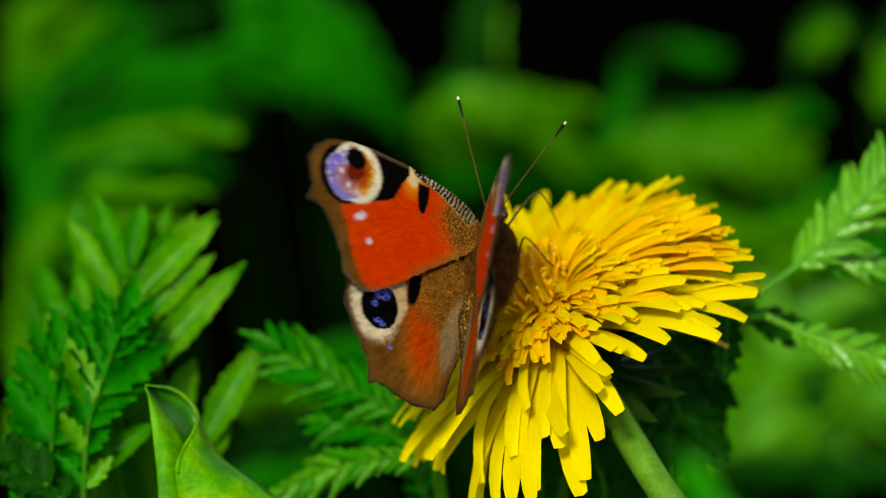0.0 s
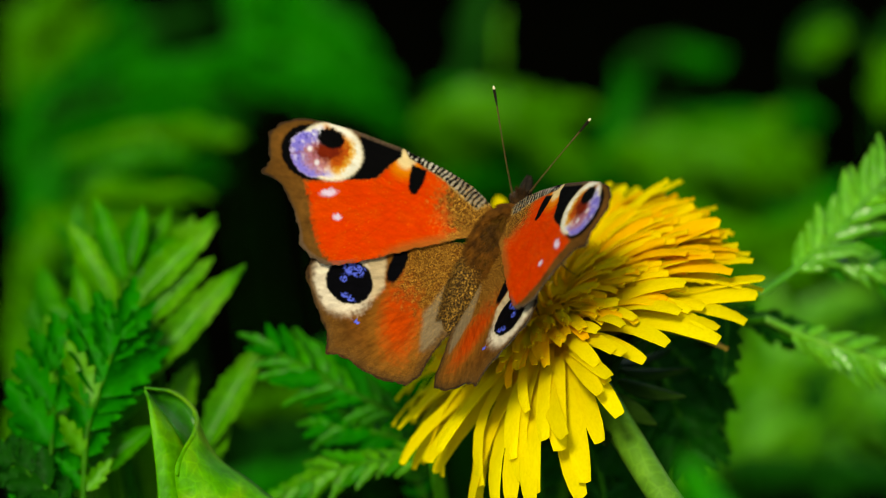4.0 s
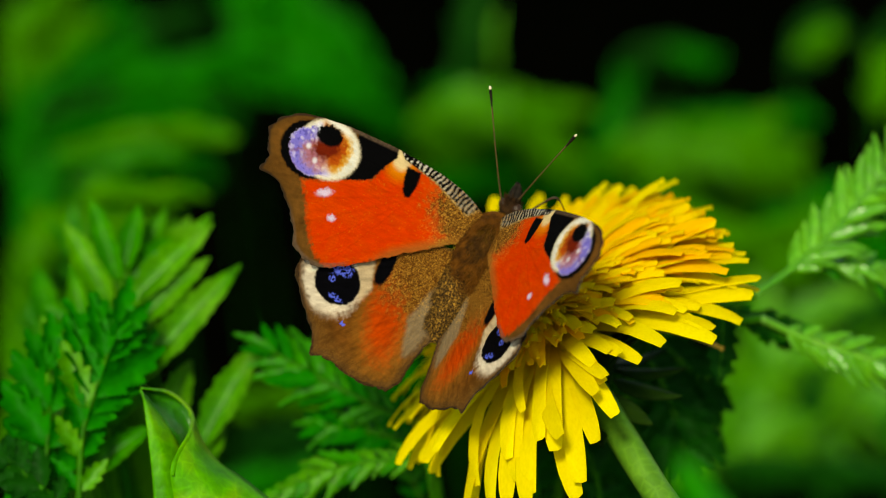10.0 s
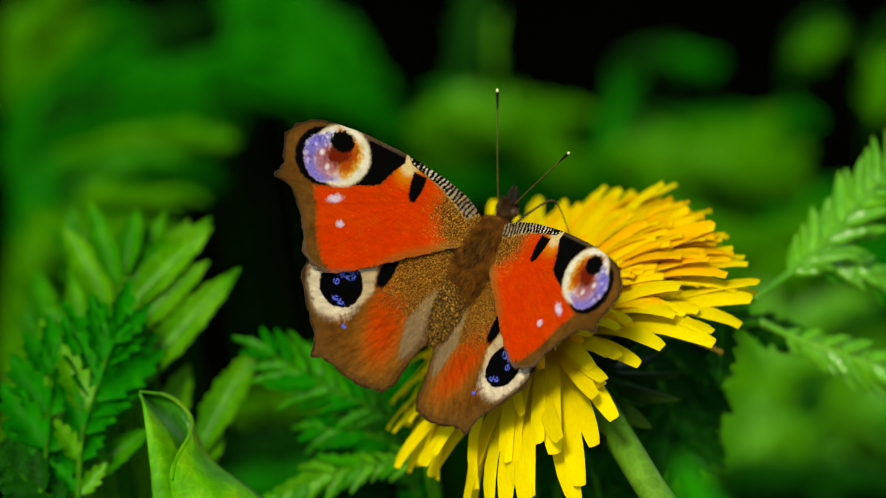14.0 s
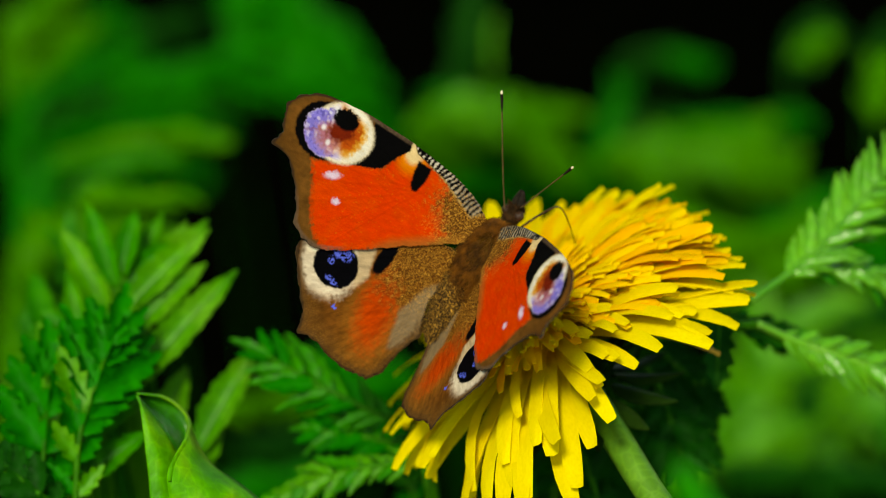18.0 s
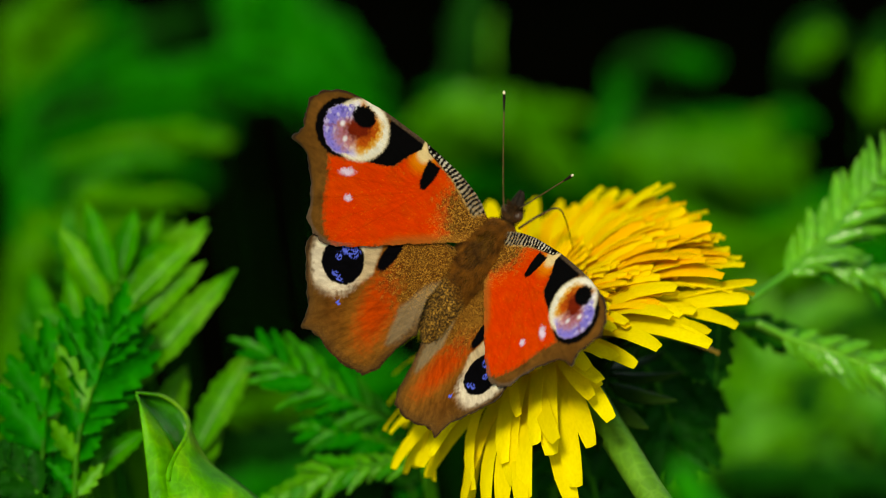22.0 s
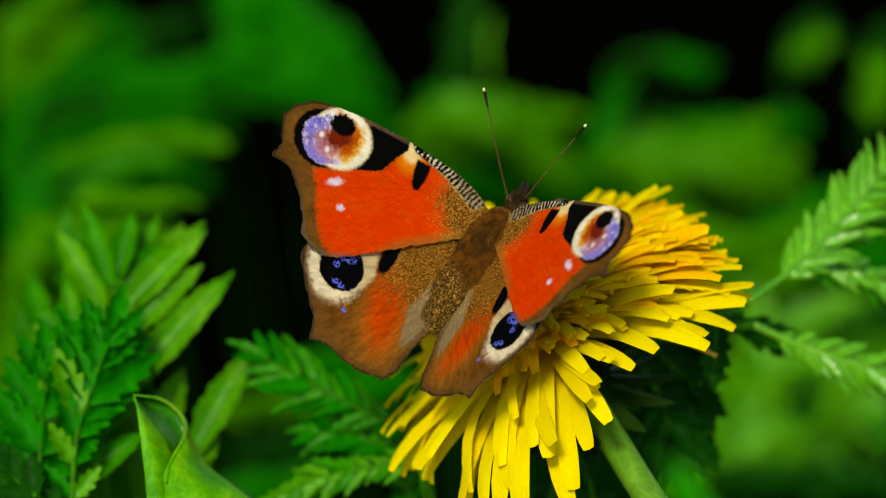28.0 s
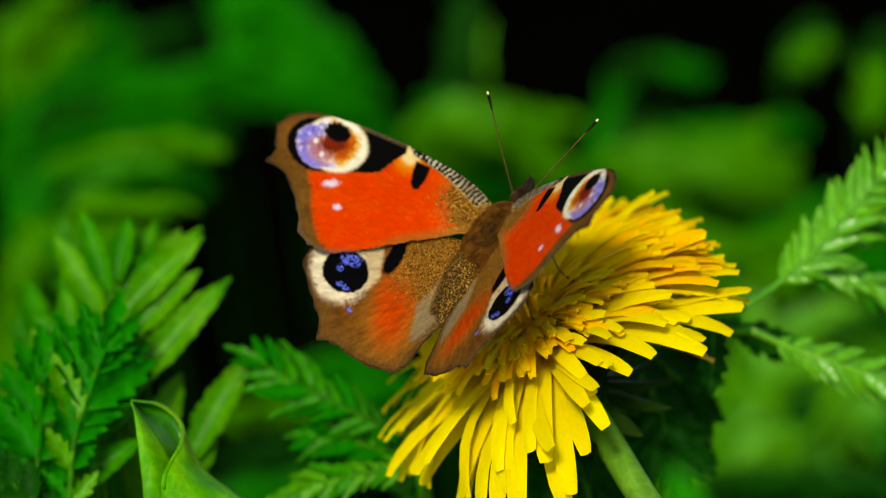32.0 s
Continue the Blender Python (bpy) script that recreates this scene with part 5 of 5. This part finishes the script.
meadow(0.3, 17.3, -225, 11.3, 6.6, 0, LEAF_LIME)
meadow(39.5, 15.9, -205, 16.4, 7.3, 0, LEAF_LIT)
meadow(42.7, 3.8, -170, 17.3, 6.1, -20, LEAF_LIME)
meadow(51.8, 2.9, -165, 15.5, 6.9, 10, LEAF_LIME)
meadow(60.9, 8.5, -200, 10.9, 5.4, 30, LEAF_MID)
meadow(34.7, 6.7, -200, 14.5, 5.4, 5, LEAF_LIME)
meadow(50.0, -19.7, -175, 19.2, 13.1, 60, LEAF_LIT)
meadow(60.0, -24.3, -180, 21.1, 13.2, 30, LEAF_LIT)
meadow(53.1, -29.1, -170, 17.3, 10.4, 10, LEAF_LIT)
meadow(-58.6, -0.5, -130, 16.2, 8.9, 70, LEAF_LIME)
meadow(-50.9, 2.8, -140, 14.0, 6.6, 40, LEAF_LIME)
meadow(-59.3, -13.3, -120, 16.0, 7.2, 80, LEAF_LIME)
meadow(-45.2, -1.3, -130, 10.6, 4.9, 50, LEAF_LIT)


def motions():
    walk(butterfly, [
        (0, perch(4.83, 0.37, -20.45, 17.42, 80.96)), (0.1, perch(5.23, 1.11, -21.40, 16.51, 78.81)), (0.2, perch(5.74, 2.05, -22.61, 15.34, 76.04)), (0.3, perch(5.93, 2.41, -23.07, 14.90, 74.99)),
        (0.5, perch(5.96, 2.47, -23.15, 14.82, 74.80)), (1, perch(6.23, 2.93, -23.43, 12.98, 71.60)), (1.5, perch(6.32, 2.96, -23.49, 14.46, 69.65)), (2, perch(6.94, 2.90, -25.00, 15.82, 63.46)),
        (2.5, perch(6.85, 2.85, -25.04, 15.71, 63.93)), (3, perch(6.87, 2.78, -24.87, 14.42, 63.49)), (3.5, perch(6.88, 2.68, -24.81, 15.10, 63.46)), (5.5, perch(6.14, 2.62, -23.78, 10.77, 66.86)),
        (6, perch(5.80, 2.50, -23.48, 10.07, 67.71)), (6.5, perch(6.08, 2.42, -23.97, 9.36, 66.71)), (7, perch(6.09, 2.30, -24.76, 8.67, 65.40)), (7.5, perch(5.80, 2.24, -24.59, 7.92, 66.21)),
        (8, perch(6.23, 2.09, -24.91, 7.47, 61.46)), (8.5, perch(6.34, 1.98, -25.01, 7.54, 60.35)), (9, perch(6.19, 2.01, -25.02, 7.11, 60.64)), (9.5, perch(6.26, 1.97, -25.16, 5.97, 60.72)),
        (10, perch(6.07, 1.99, -25.14, 6.29, 62.57)), (10.5, perch(5.43, 1.94, -24.70, 5.75, 66.67)), (11, perch(5.73, 1.78, -24.97, 6.03, 64.44)), (11.5, perch(5.93, 1.77, -25.17, 5.60, 62.07)),
        (12, perch(5.84, 1.83, -25.23, 5.59, 63.43)), (12.5, perch(5.50, 1.94, -25.14, 6.51, 66.48)), (13, perch(6.12, 1.78, -25.45, 6.61, 63.24)), (13.5, perch(6.11, 1.75, -25.66, 5.41, 63.56)),
        (14, perch(5.91, 2.04, -25.48, 4.21, 63.32)), (14.5, perch(5.85, 2.04, -25.79, 3.84, 62.77)), (16.5, perch(6.52, 1.88, -25.65, 3.02, 59.28)), (17, perch(6.63, 1.92, -25.77, 2.43, 59.86)),
        (17.5, perch(6.76, 1.87, -25.75, 2.26, 60.05)), (18, perch(6.72, 1.94, -25.76, 1.80, 60.03)), (18.5, perch(6.58, 1.79, -25.47, 2.81, 60.52)), (19, perch(6.01, 1.60, -25.08, 4.42, 60.63)),
        (19.5, perch(6.64, 1.87, -25.19, 2.84, 57.50)), (20, perch(6.69, 1.89, -25.26, 2.73, 57.54)), (20.5, perch(6.54, 1.76, -25.29, 3.75, 57.44)), (21, perch(6.53, 2.03, -25.48, 2.95, 59.32)),
        (21.5, perch(6.34, 1.90, -25.44, 3.50, 60.31)), (22, perch(6.60, 1.81, -25.26, 4.15, 58.54)), (22.5, perch(6.63, 1.79, -25.75, 3.86, 58.99)), (23, perch(6.69, 1.46, -25.61, 4.73, 57.78)),
        (23.5, perch(7.26, 1.53, -25.97, 2.83, 54.55)), (24, perch(7.11, 1.80, -25.33, 3.22, 55.42)), (24.5, perch(7.14, 1.79, -25.24, 3.52, 55.53)), (25, perch(6.35, 2.15, -25.45, 3.63, 58.77)),
        (25.5, perch(6.39, 2.56, -24.93, 5.27, 62.84)), (27.5, perch(7.14, 2.93, -23.60, 8.16, 60.16)), (28, perch(7.31, 3.16, -23.69, 8.33, 57.80)), (28.5, perch(7.78, 3.00, -24.16, 11.64, 57.57)),
        (29, perch(7.77, 3.04, -23.81, 11.01, 58.88)), (29.5, perch(7.45, 3.66, -22.82, 9.58, 62.99)), (30, perch(7.46, 3.83, -21.96, 11.61, 64.72)), (30.5, perch(7.91, 4.41, -23.23, 14.46, 64.15)),
        (31, perch(8.32, 3.70, -23.56, 18.43, 60.10)), (31.5, perch(8.19, 3.63, -23.59, 18.85, 59.95)), (32, perch(8.27, 4.09, -24.14, 18.19, 59.49))])
    walk(forewing_l, [
        (0, beat_fl(63.0, -2.7)), (0.1, beat_fl(51.1, -1.4)), (0.2, beat_fl(35.7, 0.3)), (0.3, beat_fl(29.9, 0.9)),
        (0.5, beat_fl(28.9, 1.0)), (1, beat_fl(25.8, 2.6)), (1.5, beat_fl(23.2, 3.3)), (2, beat_fl(19.3, 2.4)),
        (2.5, beat_fl(22.3, 2.5)), (3, beat_fl(20.4, 2.5)), (3.5, beat_fl(21.5, 2.4)), (5.5, beat_fl(30.1, 2.4)),
        (6, beat_fl(32.1, 2.4)), (6.5, beat_fl(31.8, 1.3)), (7, beat_fl(34.4, 1.2)), (7.5, beat_fl(36.5, 1.3)),
        (8, beat_fl(39.4, 3.3)), (8.5, beat_fl(39.6, 3.2)), (9, beat_fl(40.8, 3.1)), (9.5, beat_fl(41.3, 2.6)),
        (10, beat_fl(41.0, 1.7)), (10.5, beat_fl(41.2, -0.2)), (11, beat_fl(40.3, 0.2)), (11.5, beat_fl(41.5, 1.1)),
        (12, beat_fl(41.6, 0.3)), (12.5, beat_fl(42.3, -0.5)), (13, beat_fl(38.5, -1.5)), (13.5, beat_fl(39.8, -1.9)),
        (14, beat_fl(53.5, 0.1)), (14.5, beat_fl(54.2, -0.1)), (16.5, beat_fl(48.6, -3.1)), (17, beat_fl(42.4, -4.8)),
        (17.5, beat_fl(41.2, -4.6)), (18, beat_fl(42.8, -4.6)), (18.5, beat_fl(45.7, -5.1)), (19, beat_fl(54.7, -5.5)),
        (19.5, beat_fl(54.4, -4.2)), (20, beat_fl(53.8, -4.4)), (20.5, beat_fl(54.6, -4.4)), (21, beat_fl(54.8, -5.7)),
        (21.5, beat_fl(54.5, -6.4)), (22, beat_fl(53.4, -5.1)), (22.5, beat_fl(48.6, -6.8)), (23, beat_fl(44.0, -6.5)),
        (23.5, beat_fl(44.8, -6.0)), (24, beat_fl(53.5, -6.3)), (24.5, beat_fl(54.3, -5.7)), (25, beat_fl(54.5, -5.1)),
        (25.5, beat_fl(40.3, -3.7)), (27.5, beat_fl(42.4, 2.7)), (28, beat_fl(42.6, 4.4)), (28.5, beat_fl(35.4, 0.2)),
        (29, beat_fl(35.5, 0.8)), (29.5, beat_fl(37.4, 2.3)), (30, beat_fl(35.6, 4.2)), (30.5, beat_fl(12.2, -0.2)),
        (31, beat_fl(24.0, 0.3)), (31.5, beat_fl(23.4, 0.9)), (32, beat_fl(13.4, 1.1))])
    walk(forewing_r, [
        (0, beat_fr(65.5, -0.1)), (0.1, beat_fr(56.5, 0.4)), (0.2, beat_fr(44.9, 1.1)), (0.3, beat_fr(40.5, 1.3)),
        (0.5, beat_fr(39.7, 1.3)), (1, beat_fr(39.5, -0.2)), (1.5, beat_fr(41.0, 0.0)), (2, beat_fr(46.7, -0.4)),
        (2.5, beat_fr(46.0, -0.1)), (3, beat_fr(45.4, -0.8)), (3.5, beat_fr(45.5, -0.8)), (5.5, beat_fr(41.9, -1.4)),
        (6, beat_fr(40.9, -1.1)), (6.5, beat_fr(42.0, -1.3)), (7, beat_fr(42.1, -1.1)), (7.5, beat_fr(40.6, -1.2)),
        (8, beat_fr(41.0, -2.9)), (8.5, beat_fr(41.2, -3.0)), (9, beat_fr(40.8, -2.6)), (9.5, beat_fr(40.9, -3.1)),
        (10, beat_fr(40.1, -2.1)), (10.5, beat_fr(38.7, -0.4)), (11, beat_fr(39.5, -0.2)), (11.5, beat_fr(40.4, -1.4)),
        (12, beat_fr(39.6, -0.8)), (12.5, beat_fr(40.4, 1.0)), (13, beat_fr(43.5, 1.4)), (13.5, beat_fr(42.1, 1.0)),
        (14, beat_fr(30.7, 0.9)), (14.5, beat_fr(30.7, 1.8)), (16.5, beat_fr(33.5, 3.7)), (17, beat_fr(43.2, 4.1)),
        (17.5, beat_fr(42.9, 3.9)), (18, beat_fr(41.8, 4.1)), (18.5, beat_fr(37.4, 5.0)), (19, beat_fr(27.5, 6.9)),
        (19.5, beat_fr(30.3, 6.0)), (20, beat_fr(30.6, 5.8)), (20.5, beat_fr(29.9, 6.1)), (21, beat_fr(30.1, 7.5)),
        (21.5, beat_fr(29.9, 7.8)), (22, beat_fr(30.4, 6.9)), (22.5, beat_fr(38.4, 8.6)), (23, beat_fr(43.4, 8.5)),
        (23.5, beat_fr(42.9, 7.0)), (24, beat_fr(33.9, 8.3)), (24.5, beat_fr(31.6, 7.5)), (25, beat_fr(30.7, 5.0)),
        (25.5, beat_fr(43.2, -0.0)), (27.5, beat_fr(36.7, -6.2)), (28, beat_fr(38.6, -7.2)), (28.5, beat_fr(47.6, -5.4)),
        (29, beat_fr(46.1, -4.6)), (29.5, beat_fr(43.1, -5.0)), (30, beat_fr(39.8, -5.7)), (30.5, beat_fr(43.8, -3.6)),
        (31, beat_fr(51.6, -3.7)), (31.5, beat_fr(50.7, -3.0)), (32, beat_fr(47.6, -2.1))])
    walk(hindwing_l, [
        (0, beat_hl(59.8, -2.1)), (0.1, beat_hl(47.9, -0.9)), (0.2, beat_hl(32.5, 0.6)), (0.3, beat_hl(26.7, 1.2)),
        (0.5, beat_hl(25.7, 1.3)), (1, beat_hl(22.6, 3.2)), (1.5, beat_hl(20.0, 3.9)), (2, beat_hl(16.5, 3.4)),
        (2.5, beat_hl(19.8, 3.5)), (3, beat_hl(17.6, 3.7)), (3.5, beat_hl(18.7, 3.7)), (5.5, beat_hl(27.5, 2.6)),
        (6, beat_hl(28.8, 2.9)), (6.5, beat_hl(29.4, 1.4)), (7, beat_hl(32.1, 1.3)), (7.5, beat_hl(34.1, 1.6)),
        (8, beat_hl(37.1, 2.9)), (8.5, beat_hl(37.3, 3.1)), (9, beat_hl(38.1, 3.3)), (9.5, beat_hl(38.6, 3.2)),
        (10, beat_hl(38.4, 2.5)), (10.5, beat_hl(38.4, 0.8)), (11, beat_hl(37.6, 0.7)), (11.5, beat_hl(39.0, 1.3)),
        (12, beat_hl(38.9, 1.0)), (12.5, beat_hl(40.0, -0.1)), (13, beat_hl(35.9, -0.9)), (13.5, beat_hl(37.3, -1.2)),
        (14, beat_hl(50.2, 0.3)), (14.5, beat_hl(51.3, 0.4)), (16.5, beat_hl(47.6, -2.0)), (17, beat_hl(41.0, -4.1)),
        (17.5, beat_hl(40.1, -4.3)), (18, beat_hl(41.8, -4.3)), (18.5, beat_hl(44.8, -4.9)), (19, beat_hl(53.7, -5.0)),
        (19.5, beat_hl(53.2, -3.9)), (20, beat_hl(52.6, -4.2)), (20.5, beat_hl(53.6, -3.9)), (21, beat_hl(53.8, -5.0)),
        (21.5, beat_hl(53.5, -5.8)), (22, beat_hl(52.5, -4.8)), (22.5, beat_hl(47.9, -6.6)), (23, beat_hl(42.4, -6.0)),
        (23.5, beat_hl(42.9, -6.0)), (24, beat_hl(52.5, -6.0)), (24.5, beat_hl(53.7, -5.7)), (25, beat_hl(53.8, -4.6)),
        (25.5, beat_hl(38.8, -3.4)), (27.5, beat_hl(41.3, 2.5)), (28, beat_hl(40.4, 4.0)), (28.5, beat_hl(33.3, 0.2)),
        (29, beat_hl(33.4, 0.6)), (29.5, beat_hl(35.5, 1.9)), (30, beat_hl(34.0, 3.5)), (30.5, beat_hl(10.1, 0.3)),
        (31, beat_hl(22.1, 0.6)), (31.5, beat_hl(21.7, 1.2)), (32, beat_hl(11.2, 2.4))])
    walk(hindwing_r, [
        (0, beat_hr(62.3, 0.5)), (0.1, beat_hr(53.3, 1.1)), (0.2, beat_hr(41.7, 1.9)), (0.3, beat_hr(37.3, 2.2)),
        (0.5, beat_hr(36.5, 2.3)), (1, beat_hr(36.3, 1.1)), (1.5, beat_hr(37.8, 1.3)), (2, beat_hr(43.9, -0.4)),
        (2.5, beat_hr(43.5, -0.5)), (3, beat_hr(42.6, -0.6)), (3.5, beat_hr(42.7, -0.7)), (5.5, beat_hr(39.3, -2.3)),
        (6, beat_hr(37.6, -1.8)), (6.5, beat_hr(39.6, -2.0)), (7, beat_hr(39.8, -1.9)), (7.5, beat_hr(38.1, -1.7)),
        (8, beat_hr(38.7, -4.0)), (8.5, beat_hr(38.9, -3.8)), (9, beat_hr(38.1, -3.1)), (9.5, beat_hr(38.2, -3.8)),
        (10, beat_hr(37.5, -2.6)), (10.5, beat_hr(35.8, -0.5)), (11, beat_hr(36.7, -0.8)), (11.5, beat_hr(37.9, -2.0)),
        (12, beat_hr(36.9, -1.0)), (12.5, beat_hr(38.1, 0.6)), (13, beat_hr(40.9, 0.6)), (13.5, beat_hr(39.6, 0.3)),
        (14, beat_hr(27.4, 1.5)), (14.5, beat_hr(27.8, 2.6)), (16.5, beat_hr(32.5, 3.5)), (17, beat_hr(41.8, 3.2)),
        (17.5, beat_hr(41.7, 3.1)), (18, beat_hr(40.8, 3.3)), (18.5, beat_hr(36.6, 4.2)), (19, beat_hr(26.5, 5.8)),
        (19.5, beat_hr(29.1, 5.5)), (20, beat_hr(29.3, 5.6)), (20.5, beat_hr(28.9, 5.5)), (21, beat_hr(29.1, 6.9)),
        (21.5, beat_hr(29.0, 7.1)), (22, beat_hr(29.5, 6.5)), (22.5, beat_hr(37.7, 7.2)), (23, beat_hr(41.8, 7.2)),
        (23.5, beat_hr(41.0, 5.9)), (24, beat_hr(32.9, 7.6)), (24.5, beat_hr(30.9, 6.4)), (25, beat_hr(30.0, 4.3)),
        (25.5, beat_hr(41.6, -1.5)), (27.5, beat_hr(35.6, -5.5)), (28, beat_hr(36.4, -6.5)), (28.5, beat_hr(45.5, -5.7)),
        (29, beat_hr(44.0, -4.8)), (29.5, beat_hr(41.2, -4.6)), (30, beat_hr(38.2, -5.0)), (30.5, beat_hr(41.7, -3.2)),
        (31, beat_hr(49.7, -4.1)), (31.5, beat_hr(48.9, -3.4)), (32, beat_hr(45.4, -1.6))])
    walk(antenna_l, [
        (0, feel_l(0.753, 0.149, 0.641)), (0.1, feel_l(0.702, 0.160, 0.687)), (0.2, feel_l(0.636, 0.175, 0.747)), (0.3, feel_l(0.611, 0.181, 0.770)),
        (0.5, feel_l(0.607, 0.182, 0.774)), (1, feel_l(0.605, 0.214, 0.767)), (1.5, feel_l(0.581, 0.203, 0.788)), (2, feel_l(0.485, 0.165, 0.859)),
        (2.5, feel_l(0.509, 0.188, 0.840)), (3, feel_l(0.531, 0.168, 0.830)), (3.5, feel_l(0.531, 0.176, 0.829)), (5.5, feel_l(0.680, 0.248, 0.690)),
        (6, feel_l(0.728, 0.246, 0.640)), (6.5, feel_l(0.725, 0.203, 0.658)), (7, feel_l(0.722, 0.254, 0.644)), (7.5, feel_l(0.739, 0.268, 0.618)),
        (8, feel_l(0.711, 0.264, 0.652)), (8.5, feel_l(0.695, 0.265, 0.668)), (9, feel_l(0.702, 0.255, 0.665)), (9.5, feel_l(0.715, 0.245, 0.655)),
        (10, feel_l(0.730, 0.260, 0.632)), (10.5, feel_l(0.778, 0.243, 0.580)), (11, feel_l(0.769, 0.224, 0.598)), (11.5, feel_l(0.763, 0.193, 0.617)),
        (12, feel_l(0.765, 0.256, 0.591)), (12.5, feel_l(0.759, 0.299, 0.579)), (13, feel_l(0.757, 0.253, 0.602)), (13.5, feel_l(0.781, 0.275, 0.561)),
        (14, feel_l(0.800, 0.188, 0.570)), (14.5, feel_l(0.796, 0.187, 0.576)), (16.5, feel_l(0.770, 0.283, 0.572)), (17, feel_l(0.785, 0.309, 0.537)),
        (17.5, feel_l(0.798, 0.278, 0.534)), (18, feel_l(0.795, 0.278, 0.539)), (18.5, feel_l(0.808, 0.275, 0.521)), (19, feel_l(0.828, 0.211, 0.519)),
        (19.5, feel_l(0.783, 0.236, 0.575)), (20, feel_l(0.785, 0.231, 0.574)), (20.5, feel_l(0.783, 0.243, 0.573)), (21, feel_l(0.770, 0.274, 0.576)),
        (21.5, feel_l(0.773, 0.278, 0.570)), (22, feel_l(0.780, 0.267, 0.566)), (22.5, feel_l(0.799, 0.242, 0.551)), (23, feel_l(0.806, 0.253, 0.535)),
        (23.5, feel_l(0.810, 0.226, 0.542)), (24, feel_l(0.763, -0.386, 0.519)), (24.5, feel_l(0.350, -0.828, 0.438)), (25, feel_l(0.654, 0.322, 0.684)),
        (25.5, feel_l(0.644, 0.577, 0.502)), (27.5, feel_l(0.570, 0.448, 0.689)), (28, feel_l(0.551, 0.381, 0.742)), (28.5, feel_l(0.522, 0.421, 0.742)),
        (29, feel_l(0.546, 0.424, 0.722)), (29.5, feel_l(0.574, 0.452, 0.683)), (30, feel_l(0.598, 0.346, 0.723)), (30.5, feel_l(0.472, 0.392, 0.789)),
        (31, feel_l(0.425, 0.336, 0.841)), (31.5, feel_l(0.402, 0.316, 0.859)), (32, feel_l(0.353, 0.249, 0.902))])
    walk(antenna_r, [
        (0, feel_r(0.465, -0.696, 0.548)), (0.1, feel_r(0.446, -0.676, 0.583)), (0.2, feel_r(0.423, -0.652, 0.627)), (0.3, feel_r(0.414, -0.642, 0.644)),
        (0.5, feel_r(0.413, -0.641, 0.647)), (1, feel_r(0.470, -0.591, 0.656)), (1.5, feel_r(0.462, -0.584, 0.668)), (2, feel_r(0.453, -0.560, 0.693)),
        (2.5, feel_r(0.469, -0.566, 0.678)), (3, feel_r(0.477, -0.551, 0.684)), (3.5, feel_r(0.471, -0.569, 0.674)), (5.5, feel_r(0.514, -0.553, 0.656)),
        (6, feel_r(0.471, -0.565, 0.678)), (6.5, feel_r(0.478, -0.591, 0.649)), (7, feel_r(0.491, -0.562, 0.666)), (7.5, feel_r(0.485, -0.577, 0.657)),
        (8, feel_r(0.529, -0.560, 0.637)), (8.5, feel_r(0.539, -0.549, 0.639)), (9, feel_r(0.545, -0.555, 0.629)), (9.5, feel_r(0.559, -0.545, 0.625)),
        (10, feel_r(0.531, -0.559, 0.637)), (10.5, feel_r(0.490, -0.589, 0.643)), (11, feel_r(0.499, -0.586, 0.638)), (11.5, feel_r(0.521, -0.580, 0.626)),
        (12, feel_r(0.496, -0.575, 0.651)), (12.5, feel_r(0.413, -0.547, 0.728)), (13, feel_r(0.445, -0.582, 0.681)), (13.5, feel_r(0.423, -0.578, 0.698)),
        (14, feel_r(0.422, -0.613, 0.668)), (14.5, feel_r(0.420, -0.626, 0.657)), (16.5, feel_r(0.360, -0.579, 0.731)), (17, feel_r(0.353, -0.582, 0.733)),
        (17.5, feel_r(0.377, -0.614, 0.693)), (18, feel_r(0.383, -0.617, 0.687)), (18.5, feel_r(0.320, -0.623, 0.713)), (19, feel_r(0.274, -0.693, 0.667)),
        (19.5, feel_r(0.304, -0.639, 0.707)), (20, feel_r(0.323, -0.639, 0.698)), (20.5, feel_r(0.311, -0.634, 0.708)), (21, feel_r(0.287, -0.609, 0.740)),
        (21.5, feel_r(0.279, -0.607, 0.744)), (22, feel_r(0.299, -0.643, 0.705)), (22.5, feel_r(0.210, -0.646, 0.734)), (23, feel_r(0.215, -0.647, 0.731)),
        (23.5, feel_r(0.266, -0.729, 0.630)), (24, feel_r(0.102, -0.989, -0.108)), (24.5, feel_r(0.249, -0.963, 0.104)), (25, feel_r(0.513, -0.639, 0.573)),
        (25.5, feel_r(0.517, -0.566, 0.642)), (27.5, feel_r(0.590, -0.483, 0.647)), (28, feel_r(0.594, -0.461, 0.660)), (28.5, feel_r(0.580, -0.481, 0.658)),
        (29, feel_r(0.584, -0.498, 0.641)), (29.5, feel_r(0.570, -0.484, 0.664)), (30, feel_r(0.569, -0.508, 0.647)), (30.5, feel_r(0.504, -0.543, 0.672)),
        (31, feel_r(0.513, -0.540, 0.667)), (31.5, feel_r(0.502, -0.538, 0.677)), (32, feel_r(0.471, -0.555, 0.685))])


motions()
